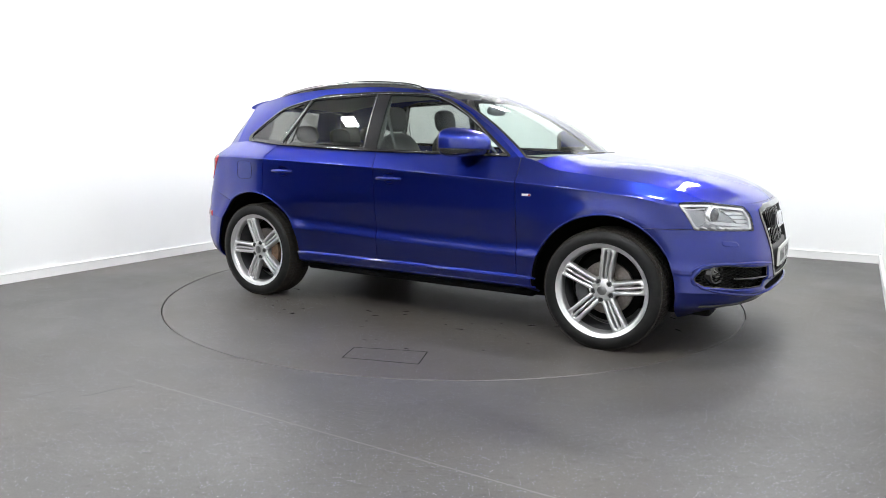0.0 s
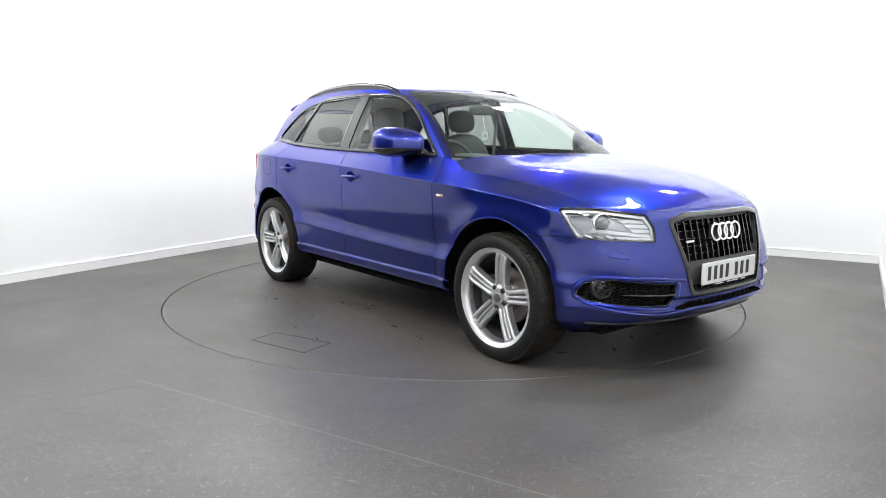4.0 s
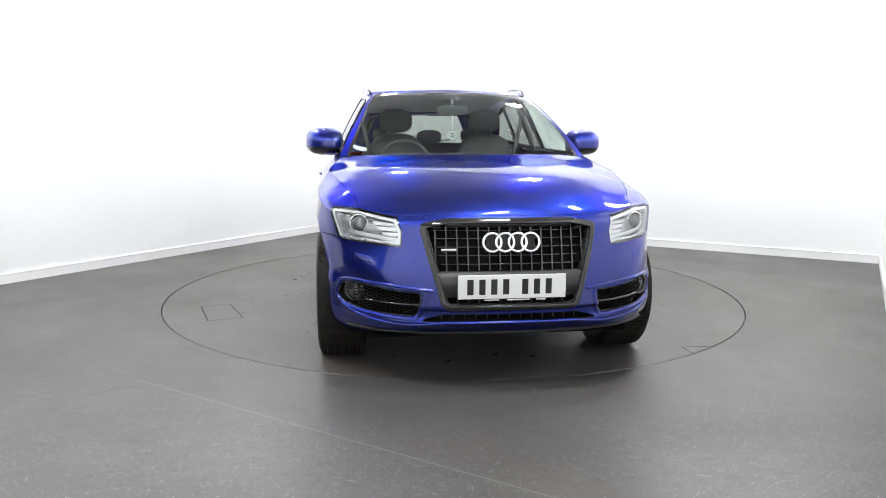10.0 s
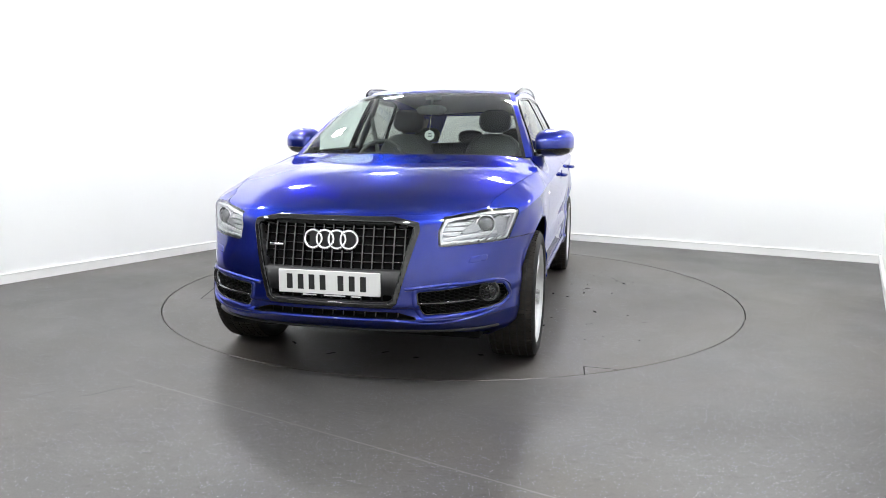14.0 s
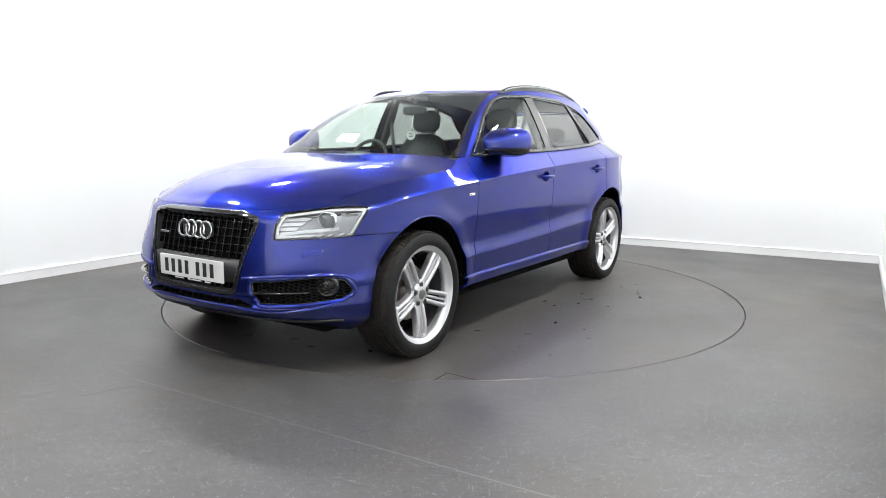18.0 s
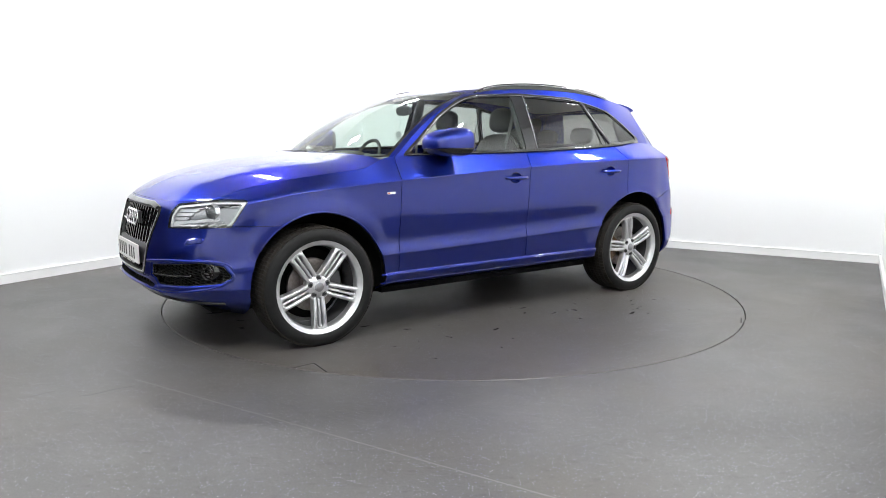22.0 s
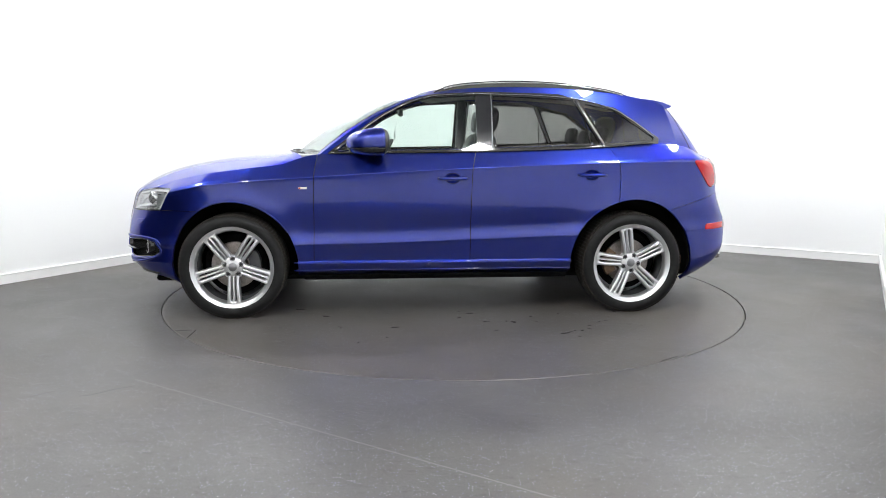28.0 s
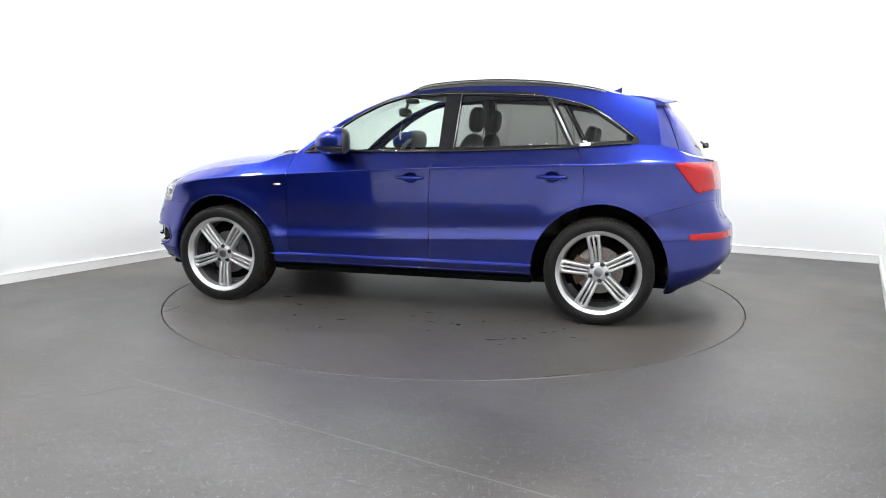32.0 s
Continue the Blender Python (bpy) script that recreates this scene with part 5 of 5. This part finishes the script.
    # two silver strips draw the highlight lines of the black rail
    strip([(p[0], s_ * (p[1] + 0.012), p[2] - 0.004) for p in rail_pts[2:-2]], 0.005, M_ALU, "rail_highlight", rail, "silver strip drawn as a highlight along the rail", sides=6)
    strip([(p[0], s_ * (p[1] + 0.002), p[2] + 0.008) for p in rail_pts[2:-2]], 0.0035, M_ALU, "rail_highlight", rail, "silver strip drawn as a highlight along the rail", sides=6)
    # window trims
    belt = [TOPLINE[k] for k in range(ia, idd) if 0.74 > TOPLINE[k][0] > -1.62]
    strip([(p[0], s_ * (p[1] + 0.004), p[2] + 0.006) for p in belt[::3]], 0.0075, M_BLACKGLOSS, "belt_trim", car, "gloss black belt trim", sides=8, flat=1.2)
    fl = [(0.70, 1.148), (0.37, 1.388), (0.17, 1.488), (0.02, 1.53), (-0.29, 1.547), (-0.415, 1.547), (-0.75, 1.54), (-1.0, 1.522), (-1.10, 1.505), (-1.30, 1.45), (-1.45, 1.36), (-1.595, 1.248)]

    def on_side(x, z):
        m = SD.reshape(-1, 3)
        d = (m[:, 0] - x) ** 2 + (m[:, 2] - z) ** 2
        k = np.argsort(d)[:6]
        w = 1 / (d[k] + 1e-7)
        return float((m[k, 1] * w).sum() / w.sum())
    tp = spline([(x, 0, z) for x, z in fl], 60)
    strip([(p[0], s_ * (on_side(p[0], p[2]) + 0.002), p[2] + 0.004) for p in tp], 0.0045, M_ALUDARK, "window_trim", car, "dark bright-metal window trim", sides=6)
    strip([(x, s_ * (on_side(x, z) + 0.002), z) for x, z in ((-1.030, 1.515), (-1.09, 1.40), (-1.15, 1.29), (-1.198, 1.20))], 0.012, M_ALU, "pillar_trim", car, "bright metal pillar trim", sides=6, flat=0.5)
    strip([(x, s_ * (on_side(x, z) + 0.0015), z) for x, z in ((-0.405, 1.545), (-0.402, 1.42), (-0.397, 1.29), (-0.39, 1.172))], 0.004, M_ALU, "pillar_trim", car, sides=6)
    # inner upright of the rear door glass
    strip([(x, s_ * (on_side(x, z) + 0.0005), z) for x, z in ((-1.075, 1.37), (-1.09, 1.28), (-1.10, 1.20))], 0.004, M_BLACKGLOSS, "glass_divider", car, sides=6)
    # wing badge
    bm = bmesh.new()
    yb = side_y(0.915, 0.90)
    box(bm, 0.886, 0.944, s_ * yb - 0.004, s_ * yb + 0.004, 0.893, 0.907, 0.002)
    bd = part("wing_badge", bm, M_WHITEMETAL, car, "small silver and red wing badge", smooth=False)
    bm = bmesh.new()
    box(bm, 0.930, 0.942, s_ * yb - 0.005, s_ * yb + 0.005, 0.895, 0.905)
    part("badge_red", bm, M_RED, bd, "red badge end", smooth=False)
    # tail lamp and reflector
    tl = oriented(PANELS["tail_lamp"], CENTRE)
    lampb = part("tail_lamp", thick(F(pull(tl, 0.004)), 0.02), M_RED, car, "red wrap-round tail lamp")
    rf = oriented(PANELS["rear_reflector"], CENTRE)
    part("rear_reflector", thick(F(pull(rf, 0.002)), 0.015), M_RED, car, "red bumper reflector")

# fuel flap outline on the right rear quarter
ring_pts = []
for k in range(41):
    a = 2 * math.pi * k / 40
    ca, sa = math.cos(a), math.sin(a)
    xx = -1.50 + 0.085 * math.copysign(abs(ca) ** 0.45, ca)
    zz = 0.985 + 0.068 * math.copysign(abs(sa) ** 0.45, sa)
    ring_pts.append((xx, -side_y(xx, zz) - 0.0003, zz))
strip(ring_pts, 0.0013, M_DARK, "fuel_flap_gap", car, "dark gap round the fuel flap", sides=5)

# ---------------------------------------------------------------- roof details, rear
def roof_z(x, y):
    m = roof.reshape(-1, 3)
    e_ = (m[:, 0] - x) ** 2 + (m[:, 1] - abs(y)) ** 2
    k = np.argsort(e_)[:5]
    w = 1 / (e_[k] + 1e-7)
    return float((m[k, 2] * w).sum() / w.sum())


bm = bmesh.new()
rows = []
for y in np.linspace(-0.555, 0.555, 31):
    k = 1 - (abs(y) / 0.555) ** 2.4
    xf, xr = -1.56 - 0.06 * k, -1.79 - 0.125 * k
    zf, zr = roof_z(xf, y * 0.985) + 0.002, 1.484 + 0.034 * k
    sec = [(xf, zf), (xf + 0.35 * (xr - xf), zf + 0.35 * (zr - zf) + 0.010), (xf + 0.7 * (xr - xf), zf + 0.7 * (zr - zf) + 0.011), (xr + 0.012, zr + 0.004), (xr, zr - 0.002), (xr + 0.006, zr - 0.012),
           (xr + 0.06, zr - 0.028), (xr + 0.10, zr - 0.045)]
    rows.append([bm.verts.new((a, y, c)) for a, c in sec])
for a, b in zip(rows, rows[1:]):
    for k in range(7):
        bm.faces.new((a[k], a[k + 1], b[k + 1], b[k]))
bm.faces.new(rows[0])
bm.faces.new(list(reversed(rows[-1])))
part("roof_spoiler", bm, M_PAINT, car, crease=40)
bm = bmesh.new()
rows = []
for k in range(8):
    t = k / 7
    rows.append([(-1.40 - 0.10 * t, w, 1.592 - 0.022 * t + h) for w, h in ((-0.03 * (0.4 + 0.6 * t), 0), (0, 0.006 + 0.052 * t ** 1.6), (0.03 * (0.4 + 0.6 * t), 0))])
vr = [[bm.verts.new(p) for p in r] for r in rows]
for a, b in zip(vr, vr[1:]):
    for k in range(2):
        bm.faces.new((a[k], a[k + 1], b[k + 1], b[k]))
bm.faces.new(vr[-1])
part("aerial", bm, M_PAINT, car, "shark-fin aerial")
strip([(-2.10, 0, 1.19), (-2.14, 0, 1.195)], 0.02, M_BLACK, "rear_wiper_pivot", tailgate, "black rear wiper pivot", sides=12)
strip([(-2.13, 0, 1.19), (-2.10, 0.16, 1.20), (-2.055, 0.34, 1.22)], 0.007, M_BLACK, "rear_wiper", tailgate, sides=6)
# cowl and wipers
cw = coons(cowl_edge, resample(ws_low, NB), np.linspace(cowl_edge[0], ws_low[0], 6), np.linspace(cowl_edge[-1], ws_low[-1], 6))
cw[:, 1:, 2] -= 0.006
part("cowl", both(oriented(grid(cw), CENTRE)), M_BLACK, car, "black plastic scuttle")
for pts in ([(1.05, -0.15, 1.13), (1.045, 0.2, 1.135), (0.99, 0.5, 1.132), (0.93, 0.62, 1.13)], [(1.045, -0.55, 1.125), (1.06, -0.25, 1.138), (1.065, 0.05, 1.14)]):
    strip(spline(pts, 16), 0.007, M_BLACK, "wiper", car, "black windscreen wiper", sides=6)
# underside and exhaust
bm = bmesh.new()
box(bm, -1.9, 1.98, -0.70, 0.70, 0.225, 0.27, 0.02)
box(bm, -0.95, 0.93, -0.83, 0.83, 0.245, 0.285, 0.01)
part("underbody", bm, M_DARK, car, "dark underbody", smooth=False)
for s_ in (1, -1):
    part("exhaust_tip", moved(lathe([(0.030, -0.08), (0.040, 0.0), (0.044, 0.002), (0.045, -0.01), (0.043, -0.09)], 28), pose(-2.20, s_ * 0.60, 0.375, 0, 0, 90)), M_CHROME, car, "chrome exhaust tip")
    part("rear_silencer", superbox(-1.95, s_ * 0.42, 0.33, 0.10, 0.30, 0.08, 3), M_RUST, car, "rusty rear silencer")

# ---------------------------------------------------------------- cabin
def seat(x, y, w, parent=car):
    ob = new("front_seat")
    ob.parent = parent
    ob.matrix_basis = pose(x, y, 0)
    tagged(ob, "black leather front seat with a headrest")
    part("cushion", superbox(0.12, 0, 0.60, 0.27, w, 0.10, 3), M_SEAT, ob)
    back = moved(superbox(0, 0, 0.33, 0.08, w, 0.34, 3), pose(-0.16, 0, 0.62, 0, -14, 0))
    part("backrest", back, M_SEAT, ob)
    part("headrest", moved(superbox(0, 0, 0, 0.05, 0.135, 0.095, 2.8), pose(-0.335, 0, 1.375, 0, -8, 0)), M_SEAT, ob)
    for s in (-0.06, 0.06):
        strip([(-0.335, s, 1.31), (-0.30, s, 1.22)], 0.006, M_ALU, "headrest_post", ob, sides=8)
    return ob


seat(-0.12, 0.37, 0.25)
seat(-0.12, -0.37, 0.25)
bench = new("rear_bench")
bench.parent = car
tagged(bench, "black leather rear bench with three headrests")
part("cushion", superbox(-0.90, 0, 0.62, 0.27, 0.66, 0.10, 4), M_SEAT, bench)
part("backrest", moved(superbox(0, 0, 0.28, 0.08, 0.66, 0.31, 4), pose(-1.14, 0, 0.62, 0, -16, 0)), M_SEAT, bench)
for y in (-0.42, 0.0, 0.42):
    part("headrest", moved(superbox(0, 0, 0, 0.04, 0.12, 0.07, 2.8), pose(-1.30, y, 1.26 if y else 1.24, 0, -10, 0)), M_SEAT, bench)
dash = superbox(0.70, 0, 1.0, 0.30, 0.72, 0.12, 4, 40, 14)
part("dashboard", dash, M_TRIM, car, "dark grey dashboard")
part("instrument_hood", superbox(0.52, -0.36, 1.09, 0.10, 0.19, 0.045, 3), M_TRIM, car)
stw = new("steering_wheel")
stw.parent = car
tagged(stw, "black leather steering wheel")
aim = pose(0.36, -0.36, 1.055, 0, 0, -90) @ pose(0, 0, 0, 25, 0, 0)
part("steering_rim", moved(lathe([(0.178 + 0.014 * math.cos(a), 0.014 * math.sin(a)) for a in np.linspace(0, 2 * math.pi, 11)], 40), aim), M_TRIM, stw)
part("steering_hub", moved(superbox(0, 0, 0, 0.075, 0.025, 0.06, 3), aim), M_TRIM, stw)
for a in (0, 180, 270):
    p = aim @ Vector((0.06 * math.cos(radians(a)), 0, 0.06 * math.sin(radians(a))))
    q = aim @ Vector((0.17 * math.cos(radians(a)), 0, 0.17 * math.sin(radians(a))))
    strip([p, q], 0.014, M_TRIM, "steering_spoke", stw, sides=8)
mirror_in = part("rear_view_mirror", moved(superbox(0, 0, 0, 0.022, 0.118, 0.036, 3), pose(0.225, 0, 1.442, 0, 8, -6)), M_TRIM, car, "black rear-view mirror")
strip([(0.22, 0, 1.47), (0.19, 0, 1.53)], 0.012, M_TRIM, "mirror_stalk", mirror_in)
part("sensor_pod", superbox(0.16, 0.0, 1.53, 0.05, 0.06, 0.022, 3), M_TRIM, car)
tag = part("air_freshener", moved(lathe([(0.0, 0.0015), (0.036, 0.0015), (0.036, -0.0015), (0.0, -0.0015)], 28), pose(0.27, -0.005, 1.258, 0, 0, 90 - 180) @ pose(0, 0, 0, 0, 0, 8)), M_TAG, car, "round white air freshener on a cord", smooth=False)
strip([(0.27, -0.005, 1.294), (0.235, 0, 1.42)], 0.0018, M_TAG, "cord", tag, sides=5)
for k, w in enumerate((0.03, 0.04, 0.034)):
    bm = bmesh.new()
    box(bm, 0.2725, 0.2732, -0.005 - w / 2, -0.005 + w / 2, 1.268 - 0.011 * k, 1.273 - 0.011 * k)
    part("tag_bar", bm, M_ALLOYDARK, tag, smooth=False)
# headliner, door cards, pillars, floor, load cover
part("headliner", both(oriented(grid(roof[:, 6:-6] + np.array([0, 0, -0.035])), CENTRE)), M_HEADLINER, car, "pale grey roof lining")
for side in (0, 1):
    F = SIDES[side]
    card = inner[ia:idd, -22:-4].copy()
    part("door_card", F(cut(grid(card - np.array([0, 0.03, 0])), (circle(-AX - 0.008, WZ, 0.50), -1), (circle(AX, WZ, 0.50), -1))), M_TRIM, car, "dark door lining")
    s_ = sg[side]
    part("pillar_lining", F(moved(superbox(0, 0, 0, 0.045, 0.02, 0.24, 3), pose(-0.345, 0.69, 1.36, 22, 0, 0))), M_TRIM, car)
    strip([(-0.32, s_ * 0.66, 1.42), (-0.29, s_ * 0.60, 1.15), (-0.26, s_ * 0.56, 0.95)], 0.018, M_TRIM, "seat_belt", car, sides=6, flat=0.2)
    part("rear_pillar_lining", F(moved(superbox(0, 0, 0, 0.10, 0.02, 0.14, 3), pose(-1.64, 0.575, 1.30, 25, 0, 0))), M_TRIM, car)
bm = bmesh.new()
box(bm, -0.88, 0.90, -0.80, 0.80, 0.40, 0.44)
box(bm, -2.0, -0.88, -0.50, 0.50, 0.40, 0.44)
part("cabin_floor", bm, M_TRIM, car, smooth=False)
bm = bmesh.new()
box(bm, -2.02, -1.32, -0.62, 0.62, 1.06, 1.075, 0.004)
part("load_cover", bm, M_TRIM, car, "dark load cover", smooth=False)

# ---------------------------------------------------------------- marks on the turntable and the floor
def seam(pts, w, material, name, parent=None, label="", z=0.0006):
    """A thin flat line along pts on the floor."""
    vs, fs = [], []
    p = [Vector((a, b, 0)) for a, b in pts]
    for i, q in enumerate(p):
        d = (p[min(i + 1, len(p) - 1)] - p[max(i - 1, 0)]).normalized()
        n = Vector((-d.y, d.x, 0)) * w / 2
        vs += [(q.x - n.x, q.y - n.y, z), (q.x + n.x, q.y + n.y, z)]
    fs = [(2 * i, 2 * i + 2, 2 * i + 3, 2 * i + 1) for i in range(len(p) - 1)]
    fs = [tuple(reversed(f)) for f in fs]
    ob = part(name, (vs, fs), material, parent, label, smooth=False)
    return ob


HATCH = ((0.845, -1.80), (0.765, -1.58), (0.345, -1.735), (0.41, -1.93), (0.845, -1.80))
for pts in (HATCH[0:2], HATCH[1:3], HATCH[3:5], HATCH[2:4], ((1.93, 1.15), (1.79, 1.14)), ((1.79, 1.14), (1.80, 1.32)), ((-0.98, 2.0), (-1.11, 1.92))):
    seam(pts, 0.007, M_SEAM, "hatch_joint", table, "dark joint of a floor hatch")


def drip(x, y, r, squash, ang):
    """A dried drip mark: a flat, uneven blot."""
    n = 14
    ph = random.random() * 6
    vs = [(x, y, 0.0012)]
    for k in range(n):
        a = 2 * math.pi * k / n
        rr = r * (0.7 + 0.3 * math.sin(a * 2 + ph) + 0.25 * math.sin(a * 3 + 2 * ph) * random.random() + 0.2 * random.random())
        dx, dy = rr * math.cos(a), rr * squash * math.sin(a)
        c, s_ = math.cos(ang), math.sin(ang)
        vs.append((x + dx * c - dy * s_, y + dx * s_ + dy * c, 0.0006))
    fs = [(0, 1 + k, 1 + (k + 1) % n) for k in range(n)]
    return part("drip_mark", (vs, fs), M_STAIN, table, "", smooth=False)


random.seed(7)
SPOTS = ((-0.04, 0.83, 0.028), (-0.12, 1.07, 0.025), (-0.59, 1.39, 0.035), (-0.72, 1.33, 0.02), (-0.78, 1.30, 0.02), (-0.89, 1.13, 0.018), (-0.95, 1.10, 0.016), (0.5, 1.17, 0.03), (0.98, 0.84, 0.03),
         (1.18, 0.62, 0.035), (-0.31, 1.09, 0.03), (-1.26, 0.71, 0.035), (-0.16, 1.29, 0.02), (0.05, 0.95, 0.022), (-0.80, 1.22, 0.014), (-0.66, 1.47, 0.014))
for x, y, r in SPOTS:
    drip(x, y, r, 0.55, random.uniform(-0.5, 0.5))
for x, y, r in SPOTS:
    drip(x + 0.12 + random.uniform(-0.1, 0.1), -y * 0.93 + random.uniform(-0.08, 0.08), r * 0.9, 0.5, random.uniform(-0.5, 0.5))
for k in range(60):
    drip(random.uniform(-1.3, 1.3), random.choice((-1, 1)) * random.uniform(0.7, 1.6), random.uniform(0.005, 0.018), 0.6, random.uniform(-1, 1))
for x, y in ((1.72, 0.55), (1.86, 0.2), (1.9, -0.3), (1.75, -0.6), (1.8, 0.0)):
    drip(x, y, 0.03, 0.5, random.uniform(-1, 1))

# static floor: welded vinyl joint, old scuffs
M_WELD = mat("vinyl_weld", (0.15, 0.147, 0.142), 0.5, grain=(30, 0.1))
M_SCUFF = mat("dark_scuff", (0.042, 0.040, 0.038), 0.5, grain=(12, 0.3))
FLOOR_A, FLOOR_B = (-1.633, -2.272), (0.6, -3.584)
SCUFFS = ((((-2.03, -2.53), (-1.95, -2.45)), 0.008), (((-1.80, -2.52), (-1.75, -2.50), (-1.68, -2.425), (-1.59, -2.365)), 0.01),
          (((-3.02, -0.58), (-2.93, -0.48), (-2.82, -0.40)), 0.012), (((-1.27, -1.88), (-1.235, -1.89), (-1.20, -1.91)), 0.022))
tagged(seam([FLOOR_A, FLOOR_B], 0.007, M_WELD, "floor", None, "pale welded joint of the vinyl floor"), "pale welded joint of the vinyl floor", kind="structure")
for pts, w in SCUFFS:
    tagged(seam(pts, w, M_SCUFF, "floor", None, "faint dark scuff on the vinyl floor"), "faint dark scuff on the vinyl floor", kind="structure")


def motions():
    """The turntable turns at an even pace; the car stands on it."""
    rows = [i * 0.5 for i in range(65)]
    walk(table, [(t, pose(0, 0, 0, 0, 0, turn(t))) for t in rows])
    walk(car, [(t, pose(0, 0, 0, 0, 0, turn(t)) @ pose(0.198, -0.071, 0)) for t in rows])


motions()
